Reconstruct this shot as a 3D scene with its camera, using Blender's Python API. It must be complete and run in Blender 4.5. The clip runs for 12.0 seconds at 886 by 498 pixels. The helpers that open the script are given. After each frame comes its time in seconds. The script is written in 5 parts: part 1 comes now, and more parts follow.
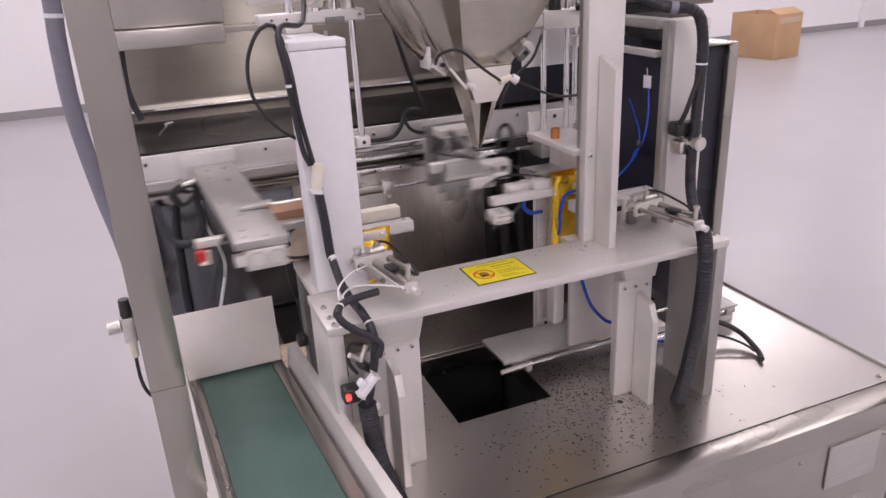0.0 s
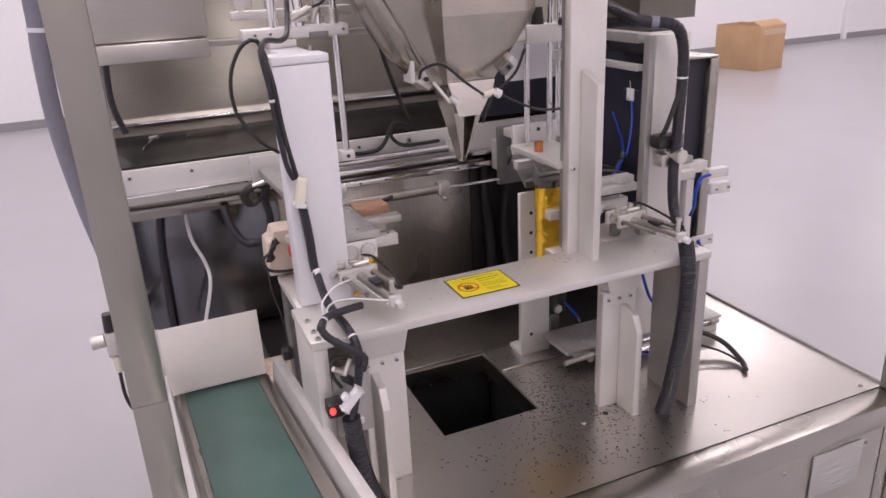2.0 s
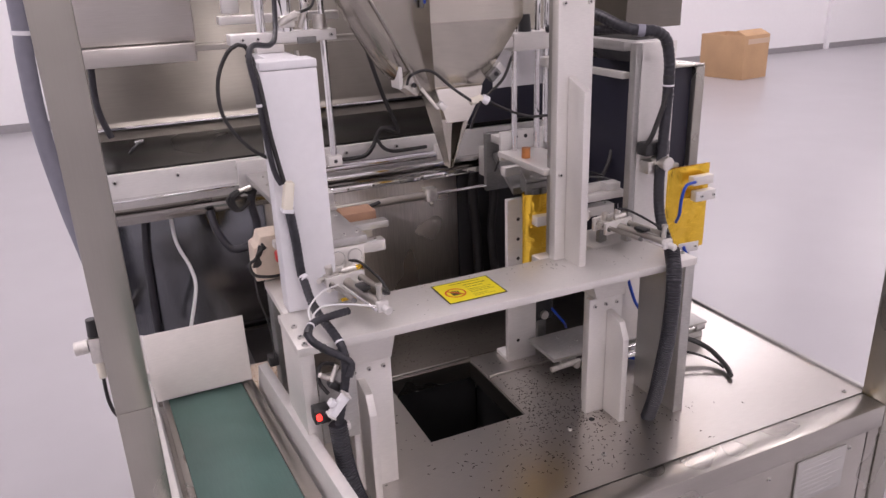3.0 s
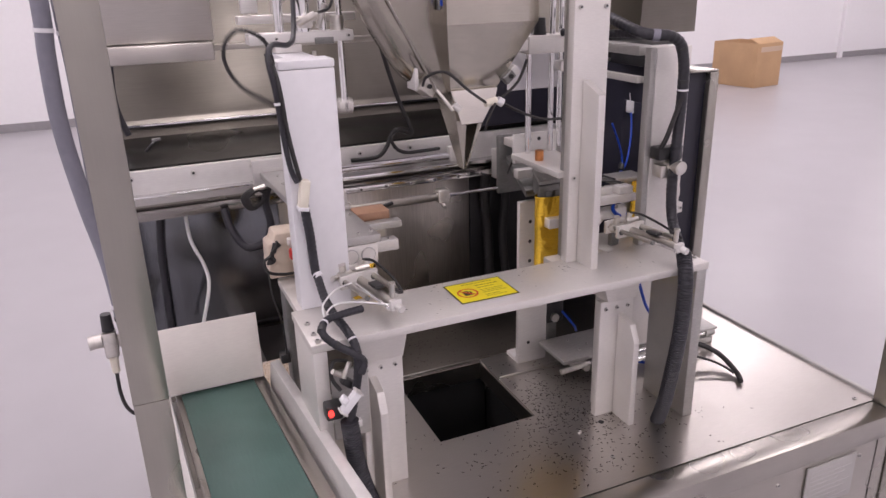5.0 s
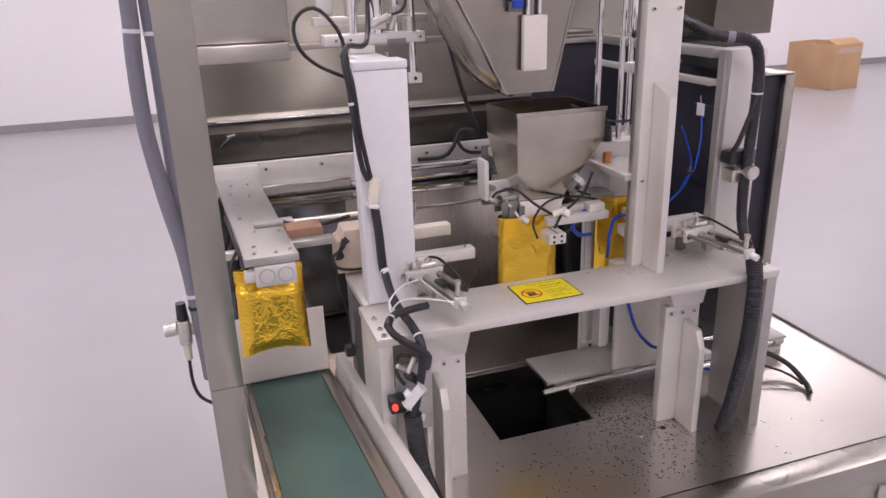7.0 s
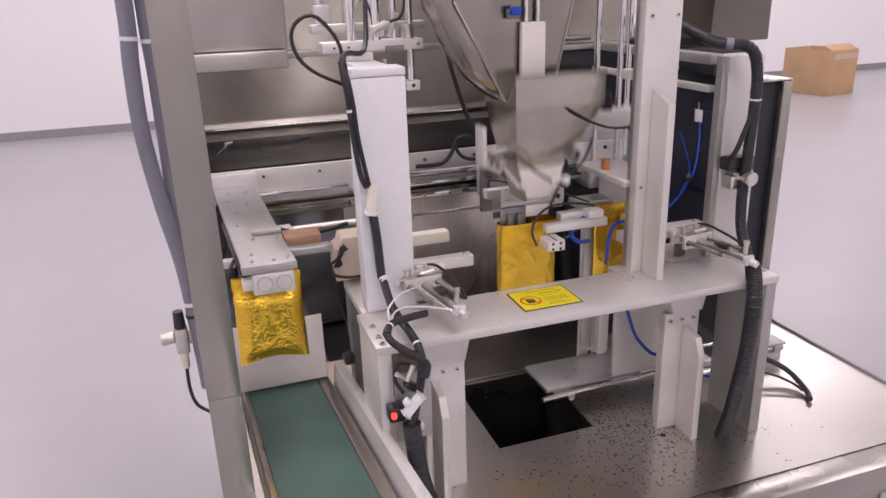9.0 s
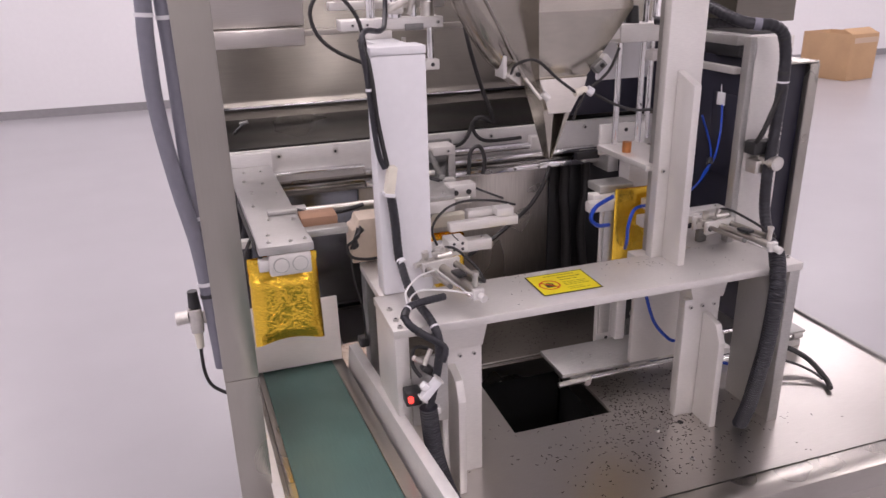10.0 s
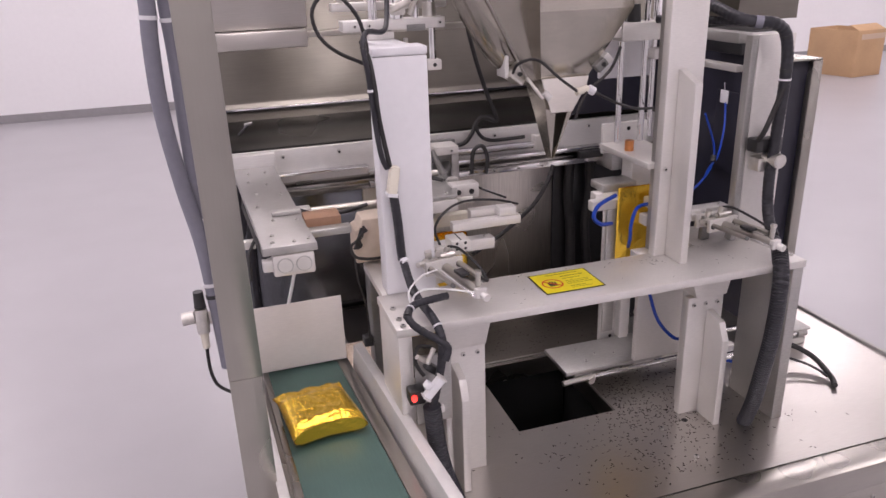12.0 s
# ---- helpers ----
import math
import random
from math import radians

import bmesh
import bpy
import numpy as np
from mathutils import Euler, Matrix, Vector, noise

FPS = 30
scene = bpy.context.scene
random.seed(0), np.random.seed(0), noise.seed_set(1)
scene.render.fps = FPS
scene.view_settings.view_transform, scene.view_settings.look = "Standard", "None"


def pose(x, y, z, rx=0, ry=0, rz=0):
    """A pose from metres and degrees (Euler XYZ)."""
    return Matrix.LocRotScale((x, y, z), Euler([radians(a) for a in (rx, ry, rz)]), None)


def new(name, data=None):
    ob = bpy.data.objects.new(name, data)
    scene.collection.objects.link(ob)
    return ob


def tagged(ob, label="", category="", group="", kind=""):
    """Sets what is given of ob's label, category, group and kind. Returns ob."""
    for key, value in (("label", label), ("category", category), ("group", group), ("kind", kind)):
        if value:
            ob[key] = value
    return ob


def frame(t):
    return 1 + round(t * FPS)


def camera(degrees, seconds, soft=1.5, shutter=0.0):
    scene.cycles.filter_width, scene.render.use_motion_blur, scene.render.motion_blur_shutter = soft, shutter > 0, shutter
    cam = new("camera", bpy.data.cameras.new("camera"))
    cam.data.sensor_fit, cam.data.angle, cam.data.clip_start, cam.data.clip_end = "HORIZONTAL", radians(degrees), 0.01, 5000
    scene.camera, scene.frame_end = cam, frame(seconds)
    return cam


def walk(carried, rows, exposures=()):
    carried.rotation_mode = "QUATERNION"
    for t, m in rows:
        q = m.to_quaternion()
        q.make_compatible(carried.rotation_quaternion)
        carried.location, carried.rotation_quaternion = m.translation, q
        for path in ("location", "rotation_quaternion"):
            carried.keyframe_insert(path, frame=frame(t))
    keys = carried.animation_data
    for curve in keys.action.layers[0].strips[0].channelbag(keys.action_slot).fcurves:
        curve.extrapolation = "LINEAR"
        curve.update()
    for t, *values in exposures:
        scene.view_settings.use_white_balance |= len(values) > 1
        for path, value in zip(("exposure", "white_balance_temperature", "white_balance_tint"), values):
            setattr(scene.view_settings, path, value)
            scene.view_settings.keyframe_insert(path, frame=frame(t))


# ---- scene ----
cam = camera(62.0, 12.0, 1.5, 0.5)
PATH = [
    (0, -0.0056, 0.0068, 1.5881, -21.543, -21.901, -2.856),
    (0.5, -0.0009, 0.0036, 1.5868, -21.852, -21.797, -2.617),
    (1, 0.0023, 0.0023, 1.5887, -21.988, -21.718, -2.976),
    (1.5, 0.0000, 0.0001, 1.5900, -21.904, -21.466, -3.028),
    (2, 0.0011, 0.0018, 1.5929, -22.508, -21.119, -2.777),
    (2.5, 0.0008, 0.0036, 1.5931, -23.816, -20.663, -2.398),
    (3, -0.0001, 0.0018, 1.5921, -23.639, -20.670, -2.199),
    (5, -0.0114, -0.0048, 1.5893, -22.948, -20.334, -1.551),
    (5.5, -0.0190, -0.0100, 1.5898, -21.644, -20.406, -1.629),
    (6, -0.0293, -0.0057, 1.5897, -20.293, -20.425, -1.398),
    (6.5, -0.0255, -0.0097, 1.5883, -17.840, -20.703, -1.611),
    (7, -0.0272, -0.0140, 1.5942, -18.087, -20.242, -1.764),
    (9, -0.0272, -0.0088, 1.5942, -18.295, -19.753, -1.856),
    (9.5, -0.0270, -0.0003, 1.5889, -18.460, -20.047, -1.707),
    (10, -0.0346, 0.0111, 1.5889, -17.408, -21.098, -1.517),
    (10.5, -0.0329, 0.0102, 1.5918, -16.523, -20.857, -1.368),
    (11, -0.0259, 0.0089, 1.5911, -16.566, -20.706, -1.914),
    (11.5, -0.0247, 0.0100, 1.5907, -17.045, -20.774, -2.076),
    (12, -0.0303, 0.0041, 1.5906, -16.856, -21.117, -2.043),
]


def aimed(x, y, z, yaw, pitch, roll):
    return pose(x, y, z, 0, 0, yaw) @ pose(0, 0, 0, 90 + pitch) @ pose(0, 0, 0, 0, 0, roll)


walk(cam, [(t, aimed(*row)) for t, *row in PATH])

# ---- world, light, exposure ----
scene.view_settings.exposure = 0.0
world = bpy.data.worlds.new("world")
scene.world = world
world.use_nodes = True
world.node_tree.nodes["Background"].inputs[0].default_value = (0.9, 0.93, 1.0, 1)
world.node_tree.nodes["Background"].inputs[1].default_value = 0.3


def area_lamp(name, m, sx, sy, watts, colour):
    data = bpy.data.lights.new(name, "AREA")
    data.shape, data.size, data.size_y, data.energy, data.color = "RECTANGLE", sx, sy, watts, colour
    ob = new(name, data)
    ob.matrix_world = m
    return ob


ROOM_X0, ROOM_X1, ROOM_Y0, ROOM_Y1, ROOM_H = -6.0, 16.0, -6.0, 9.85, 3.6
LAMPS = [(x, y) for x in (-3.4, 0.2, 5.0, 8.6, 12.2) for y in (-3.6, -0.8, 2.0, 4.8, 8.2)]
for lx, ly in LAMPS:
    area_lamp("ceiling_lamp", pose(lx, ly, ROOM_H - 0.09), 1.5, 1.0, 25, (1.0, 0.875, 0.925))


# ---- materials ----
def material(name, colour, rough=0.5, metal=0.0, grain=0.0, grain_size=30.0, stretch=(1, 1, 1), bump=0.0, bump_size=200.0, stain=0.0, stain_size=4.0, spread=0.0, coat=0.0, emit=None):
    """Base colour with large stains, fine grain and relief, in object space."""
    m = bpy.data.materials.new(name)
    m.use_nodes = True
    nt = m.node_tree
    b = nt.nodes["Principled BSDF"]
    link = nt.links.new
    b.inputs["Base Color"].default_value = (*colour, 1)
    b.inputs["Roughness"].default_value, b.inputs["Metallic"].default_value = rough, metal
    if coat:
        b.inputs["Coat Weight"].default_value, b.inputs["Coat Roughness"].default_value = coat, 0.08
    if emit:
        b.inputs["Emission Color"].default_value, b.inputs["Emission Strength"].default_value = (*emit[0], 1), emit[1]
    co = nt.nodes.new("ShaderNodeTexCoord")
    mp = nt.nodes.new("ShaderNodeMapping")
    mp.inputs["Scale"].default_value = stretch
    link(co.outputs["Object"], mp.inputs["Vector"])

    def noise_tex(scale, detail=3.0, vec=None):
        n = nt.nodes.new("ShaderNodeTexNoise")
        n.inputs["Scale"].default_value, n.inputs["Detail"].default_value = scale, detail
        link(vec or mp.outputs["Vector"], n.inputs["Vector"])
        return n.outputs["Fac"]

    def spanned(fac, lo, hi):
        r = nt.nodes.new("ShaderNodeMapRange")
        r.inputs["From Min"].default_value, r.inputs["From Max"].default_value = 0.3, 0.7
        r.inputs["To Min"].default_value, r.inputs["To Max"].default_value = lo, hi
        link(fac, r.inputs["Value"])
        return r.outputs["Result"]

    value = None
    for amount, fac in ((grain, lambda: noise_tex(grain_size, 4.0)), (stain, lambda: noise_tex(stain_size, 5.0, co.outputs["Object"]))):
        if amount:
            s = spanned(fac(), 1 - amount, 1 + amount)
            if value is None:
                value = s
            else:
                mul = nt.nodes.new("ShaderNodeMath")
                mul.operation = "MULTIPLY"
                link(value, mul.inputs[0]), link(s, mul.inputs[1])
                value = mul.outputs[0]
    if spread:
        info = nt.nodes.new("ShaderNodeObjectInfo")
        r = nt.nodes.new("ShaderNodeMapRange")
        r.inputs["To Min"].default_value, r.inputs["To Max"].default_value = 1 - spread, 1 + spread
        link(info.outputs["Random"], r.inputs["Value"])
        if value is None:
            value = r.outputs["Result"]
        else:
            mul = nt.nodes.new("ShaderNodeMath")
            mul.operation = "MULTIPLY"
            link(value, mul.inputs[0]), link(r.outputs["Result"], mul.inputs[1])
            value = mul.outputs[0]
    if value is not None:
        mix = nt.nodes.new("ShaderNodeVectorMath")
        mix.operation = "SCALE"
        mix.inputs[0].default_value = colour
        link(value, mix.inputs["Scale"])
        link(mix.outputs[0], b.inputs["Base Color"])
    if stain:
        link(spanned(noise_tex(stain_size * 1.3, 2.0, co.outputs["Object"]), max(rough - 0.4 * stain, 0.03), min(rough + 0.4 * stain, 1)), b.inputs["Roughness"])
    if bump:
        bp = nt.nodes.new("ShaderNodeBump")
        bp.inputs["Strength"].default_value, bp.inputs["Distance"].default_value = bump, 0.001
        link(noise_tex(bump_size, 3.0), bp.inputs["Height"])
        link(bp.outputs["Normal"], b.inputs["Normal"])
    return m


STEEL = material("brushed_steel", (0.45, 0.43, 0.395), 0.30, 1.0, 0.035, 60, (0.4, 14, 14), 0.035, 260, 0.10, 5.0)
STEEL_UP = material("brushed_steel_upright", (0.41, 0.395, 0.355), 0.30, 1.0, 0.015, 60, (14, 14, 0.4), 0.010, 260, 0.10, 5.0)
DECK = material("deck_steel", (0.57, 0.545, 0.515), 0.32, 1.0, 0.05, 70, (0.5, 16, 16), 0.05, 300, 0.07, 2.5)
TANK = material("tank_steel", (0.200, 0.187, 0.163), 0.38, 1.0, 0.05, 50, (0.3, 10, 10), 0.05, 220, 0.16, 5.0)
MIRROR = material("polished_steel", (0.27, 0.258, 0.245), 0.14, 1.0, 0.06, 40, (10, 10, 0.4), 0.05, 150, 0.08, 3.0)
# Steel with a dark reflection put into the base colour.
LEDGE = material("steel_toned_as_dark_reflection", (0.036, 0.035, 0.033), 0.30, 1.0, 0.08, 50, (0.3, 10, 10), 0.06, 220, 0.1, 3.0)
CHROME = material("chromed_rod", (0.80, 0.80, 0.80), 0.10, 1.0)
ALU = material("milled_aluminium", (0.72, 0.70, 0.675), 0.44, 0.5, 0.035, 90, (1, 6, 6), 0.025, 420, 0.05, 9.0, 0.04)
# Deck steel darkened in colour for its darker reflection at the rear.
REAR = material("steel_darkened_in_colour", (0.15, 0.135, 0.118), 0.36, 1.0, 0.08, 50, (0.3, 10, 10), 0.06, 220, 0.12, 5.0)
HOPPER_STEEL = material("hopper_steel", (0.50, 0.472, 0.415), 0.19, 1.0, 0.05, 60, (0.4, 14, 14), 0.035, 260, 0.18, 9.0)
CHUTE_STEEL = material("chute_steel", (0.34, 0.318, 0.280), 0.21, 1.0, 0.05, 60, (0.4, 14, 14), 0.035, 260, 0.18, 7.0)
# Bright and dark copies of one steel: uneven reflection put into colour.
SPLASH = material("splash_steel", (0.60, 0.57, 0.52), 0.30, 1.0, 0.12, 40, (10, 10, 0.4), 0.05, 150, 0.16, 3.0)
SPLASH_DARK = material("splash_steel_dark_reflection", (0.160, 0.167, 0.182), 0.20, 1.0, 0.08, 40, (10, 10, 0.4), 0.05, 150, 0.14, 3.0)
DULL = material("dull_grey_aluminium", (0.235, 0.235, 0.23), 0.42, 0.75, 0.12, 90, (1, 6, 6), 0.10, 420, 0.14, 14.0)
PALE = material("cream_sheet_steel", (0.78, 0.74, 0.70), 0.42, 0.0, 0.03, 60, (1, 1, 6), 0.05, 300, 0.06, 9.0)
SCREW = material("steel_cap_screw", (0.62, 0.61, 0.59), 0.34, 0.9, 0.1, 200)
ALU_DARK = material("darker_aluminium", (0.47, 0.465, 0.45), 0.42, 0.8, 0.09, 90, (1, 6, 6), 0.10, 420, 0.08, 9.0)
ALU_MID = material("grey_aluminium", (0.46, 0.45, 0.44), 0.40, 0.6, 0.06, 90, (1, 6, 6), 0.05, 420, 0.08, 9.0, 0.04)
WHITE = material("white_paint", (0.76, 0.755, 0.785), 0.42, 0.0, 0.02, 60, (1, 1, 1), 0.05, 300, 0.03, 5.0)
SHEET = material("pale_sheet", (0.70, 0.685, 0.67), 0.38, 0.35, 0.04, 60, (1, 1, 6), 0.08, 300, 0.05, 6.0)
NYLON = material("ivory_plastic", (0.74, 0.70, 0.60), 0.48, 0.0, 0.04, 60, (1, 1, 1), 0.04, 300, 0.06, 9.0)
BEIGE = material("beige_block", (0.66, 0.56, 0.46), 0.5, 0.0, 0.06, 60, (1, 1, 1), 0.05, 300, 0.10, 12.0)
BROWN = material("brown_laminate", (0.33, 0.19, 0.12), 0.5, 0.0, 0.08, 60, (1, 1, 1), 0.05, 300, 0.10, 12.0)
COPPER = material("copper_bush", (0.62, 0.26, 0.10), 0.35, 0.9, 0.1, 60)
BRASS = material("nickel_fitting", (0.70, 0.68, 0.64), 0.34, 1.0, 0.1, 80)
RUBBER = material("black_rubber", (0.020, 0.019, 0.020), 0.5, 0.0, 0.2, 90, (1, 1, 1), 0.2, 300)
LOOM = material("black_cable_loom", (0.020, 0.020, 0.027), 0.42, 0.0, 0.2, 120, (1, 1, 1), 0.5, 200)
GREY_HOSE = material("grey_conduit", (0.205, 0.205, 0.25), 0.5, 0.0, 0.05, 60, (1, 1, 1), 0.1, 200)
BLUE = material("blue_air_tube", (0.008, 0.055, 0.42), 0.28, 0.0, 0.05, 60)
CLEAR = material("white_tube", (0.80, 0.80, 0.80), 0.3)
BLACK = material("black_plastic", (0.023, 0.023, 0.025), 0.38, 0.0, 0.1, 60)
NAVY = material("navy_panel", (0.020, 0.020, 0.033), 0.45, 0.0, 0.08, 40, (1, 1, 1), 0.05, 200, 0.08, 4.0)
# Near black, standing in for the shade inside the table.
VOID = material("painted_interior_shade", (0.012, 0.012, 0.013), 0.8, 0.0, 0.1, 20)
RED = material("red_plastic", (0.55, 0.03, 0.02), 0.35)
LED = material("red_indicator", (0.8, 0.02, 0.02), 0.3, emit=((1.0, 0.04, 0.03), 2.6))
BELT = material("green_belt", (0.068, 0.130, 0.114), 0.46, 0.0, 0.06, 80, (6, 0.3, 1), 0.15, 500, 0.14, 6.0)
FLOOR = material("grey_epoxy", (0.435, 0.425, 0.445), 0.30, 0.0, 0.02, 3, (1, 1, 1), 0.02, 30, 0.03, 0.6)
WALL = material("white_wall", (0.88, 0.87, 0.885), 0.6, 0.0, 0.01, 20, (1, 1, 1), 0.03, 90, 0.015, 0.5)
SKIRTING = material("grey_skirting", (0.30, 0.29, 0.30), 0.45, 0.0, 0.05, 20, (1, 1, 1), 0.03, 90)
CEILING = material("ceiling_board", (0.80, 0.79, 0.80), 0.8, 0.0, 0.02, 20)
PANEL = material("lamp_diffuser", (0.9, 0.9, 0.9), 0.4, emit=((1.0, 0.9, 0.94), 3.0))
CARD = material("brown_card", (0.52, 0.335, 0.185), 0.75, 0.0, 0.06, 30, (1, 1, 8), 0.10, 120, 0.08, 3.0)
TAPE = material("parcel_tape", (0.58, 0.44, 0.32), 0.3)
YELLOW = material("yellow_label", (0.82, 0.70, 0.02), 0.42, 0.0, 0.03, 40, (1, 1, 1), 0.02, 200, 0.05, 30.0)
PRINT = material("black_print", (0.03, 0.03, 0.02), 0.5)
PRINT_RED = material("red_print", (0.60, 0.05, 0.02), 0.5)
PRINT_FAINT = material("faded_olive_print", (0.30, 0.26, 0.02), 0.5)
PAPER = material("grey_type_plate", (0.52, 0.51, 0.49), 0.45, 0.6)
PAPER_INK = material("type_plate_print", (0.48, 0.47, 0.46), 0.5)
LEAF = material("dark_tea_leaf", (0.030, 0.024, 0.018), 0.8, 0.0, 0.3, 500)
DUST = material("tea_dust", (0.48, 0.33, 0.18), 0.8, 0.0, 0.2, 300)


def foil_material():
    m = material("gold_foil", (0.91, 0.595, 0.065), 0.24, 0.9)
    nt = m.node_tree
    b = nt.nodes["Principled BSDF"]
    co = nt.nodes.new("ShaderNodeTexCoord")
    last = None
    for scale, strength, dist, kind in ((30, 0.3, 0.005, "FBM"), (110, 0.50, 0.002, "RIDGED_MULTIFRACTAL"), (280, 0.45, 0.0009, "FBM")):
        t = nt.nodes.new("ShaderNodeTexNoise")
        t.noise_type = kind
        t.inputs["Scale"].default_value, t.inputs["Detail"].default_value = scale, 3.0
        nt.links.new(co.outputs["Object"], t.inputs["Vector"])
        bp = nt.nodes.new("ShaderNodeBump")
        bp.inputs["Strength"].default_value, bp.inputs["Distance"].default_value = strength, dist
        nt.links.new(t.outputs[0], bp.inputs["Height"])
        if last:
            nt.links.new(last.outputs["Normal"], bp.inputs["Normal"])
        last = bp
    nt.links.new(last.outputs["Normal"], b.inputs["Normal"])
    return m


FOIL = foil_material()


# ---- shape helpers ----
def add_box(bm, x0, x1, y0, y1, z0, z1, bevel=0.0, m=None):
    vs = [bm.verts.new((x, y, z)) for z in (z0, z1) for x, y in ((x0, y0), (x1, y0), (x1, y1), (x0, y1))]
    fs = [bm.faces.new([vs[i] for i in f]) for f in ((3, 2, 1, 0), (4, 5, 6, 7), (0, 1, 5, 4), (1, 2, 6, 5), (2, 3, 7, 6), (3, 0, 4, 7))]
    if bevel:
        r = bmesh.ops.bevel(bm, geom=list({e for f in fs for e in f.edges}), offset=bevel, segments=2, affect="EDGES", profile=0.5)
        vs = [v for v in bm.verts if v in set(r["verts"]) or v in set(x for f in r["faces"] for x in f.verts)]
    if m is not None:
        bmesh.ops.transform(bm, matrix=m, verts=vs)
    return bm


def box(x0, x1, y0, y1, z0, z1, bevel=0.0012, m=None):
    bm = add_box(bmesh.new(), x0, x1, y0, y1, z0, z1, bevel)
    if m is not None:
        bmesh.ops.transform(bm, matrix=m, verts=bm.verts[:])
    return bm


def rod(a, b, r, r2=None, segments=20, bm=None):
    """A capped cylinder or cone from a to b."""
    bm = bm or bmesh.new()
    a, b = Vector(a), Vector(b)
    m = Matrix.Translation((a + b) / 2) @ (b - a).to_track_quat("Z", "Y").to_matrix().to_4x4()
    bmesh.ops.create_cone(bm, cap_ends=True, segments=segments, radius1=r, radius2=r if r2 is None else r2, depth=(b - a).length, matrix=m)
    return bm


def prism(outline, axis, lo, hi, bevel=0.001):
    """An outline of (u, v) pushed along an axis. axis x: (y, z); y: (x, z); z: (x, y)."""
    bm = bmesh.new()
    put = {"x": lambda u, v, w: (w, u, v), "y": lambda u, v, w: (u, w, v), "z": lambda u, v, w: (u, v, w)}[axis]
    ends = [[bm.verts.new(put(u, v, w)) for u, v in outline] for w in (lo, hi)]
    n = len(outline)
    bm.faces.new(ends[0]), bm.faces.new(ends[1][::-1])
    for i in range(n):
        bm.faces.new((ends[0][i], ends[1][i], ends[1][(i + 1) % n], ends[0][(i + 1) % n]))
    bmesh.ops.recalc_face_normals(bm, faces=bm.faces[:])
    if bevel:
        bmesh.ops.bevel(bm, geom=bm.edges[:], offset=bevel, segments=2, affect="EDGES", profile=0.5)
    return bm


def spline(pts, steps=8):
    pts = [Vector(p) for p in pts]
    out = []
    for i in range(len(pts) - 1):
        p0, p1, p2, p3 = pts[max(i - 1, 0)], pts[i], pts[i + 1], pts[min(i + 2, len(pts) - 1)]
        for k in range(steps):
            t = k / steps
            out.append(0.5 * (2 * p1 + (p2 - p0) * t + (2 * p0 - 5 * p1 + 4 * p2 - p3) * t * t + (3 * p1 - p0 - 3 * p2 + p3) * t ** 3))
    return out + [pts[-1]]


def sweep(pts, r, segments=10, steps=8, ribs=0.0, bm=None):
    """A tube along a smooth path; ribs: the pitch of a corrugated hose."""
    bm = bm or bmesh.new()
    path = spline(pts, steps)
    if ribs:
        dense, length = [], 0.0
        for a, b in zip(path, path[1:]):
            n = max(1, round((b - a).length / (ribs / 4)))
            dense += [a.lerp(b, k / n) for k in range(n)]
        path = dense + [path[-1]]
    rings, side, run = [], None, 0.0
    for i, p in enumerate(path):
        along = (path[min(i + 1, len(path) - 1)] - path[max(i - 1, 0)]).normalized()
        side = along.orthogonal() if side is None else side - along * side.dot(along)
        side.normalize()
        up = along.cross(side)
        deep = 0.30 if r > 0.012 else 0.20
        rr = r * (1 + deep * (0.20 if i % 4 < 2 else -0.12)) if ribs else r
        rings.append([bm.verts.new(p + rr * (math.cos(q) * side + math.sin(q) * up)) for q in (2 * math.pi * k / segments for k in range(segments))])
    for a, b in zip(rings, rings[1:]):
        for k in range(segments):
            bm.faces.new((a[k], a[(k + 1) % segments], b[(k + 1) % segments], b[k]))
    bm.faces.new(rings[0][::-1]), bm.faces.new(rings[-1])
    bmesh.ops.recalc_face_normals(bm, faces=bm.faces[:])
    return bm


def finish(name, bm, mat, smooth=True):
    me = bpy.data.meshes.new(name)
    bm.to_mesh(me)
    bm.free()
    me.materials.append(mat)
    if smooth:
        me.polygons.foreach_set("use_smooth", [True] * len(me.polygons))
        me.set_sharp_from_angle(angle=radians(32))
    return new(name, me)


def part(name, bm, mat, parent, label="", smooth=True):
    ob = finish(name, bm, mat, smooth)
    ob.parent = parent
    if label:
        tagged(ob, label)
    return ob


def thing(name, label, category, at=(0, 0, 0), group="", kind=""):
    ob = new(name)
    ob.location = at
    ob.empty_display_size = 0.02
    return tagged(ob, label, category, group, kind)


def solid(name, bm, mat, label, category="", group="", kind=""):
    return tagged(finish(name, bm, mat), label, category, group, kind)


def socket_screw():
    bm = rod((0, 0, 0), (0, 0, 0.0035), 0.0042, 0.0038, segments=14)
    head = set(bm.faces)
    rod((0, 0, 0.0034), (0, 0, 0.0037), 0.0023, segments=6, bm=bm)
    for f in bm.faces:
        if f not in head:
            f.material_index = 1
    return bm


SCREW_MESH = bpy.data.meshes.new("screw")
_b = socket_screw()
_b.to_mesh(SCREW_MESH)
_b.free()
SCREW_MESH.materials.append(SCREW)
SCREW_MESH.materials.append(BLACK)


def screw(parent, at, out="z", size=1.0):
    ob = new("screw", SCREW_MESH)
    ob.parent = parent
    ob.location = at
    ob.rotation_euler = {"z": (0, 0, 0), "-y": (radians(90), 0, 0), "-x": (0, radians(-90), 0)}[out]
    ob.scale = (size, size, size)
    return ob


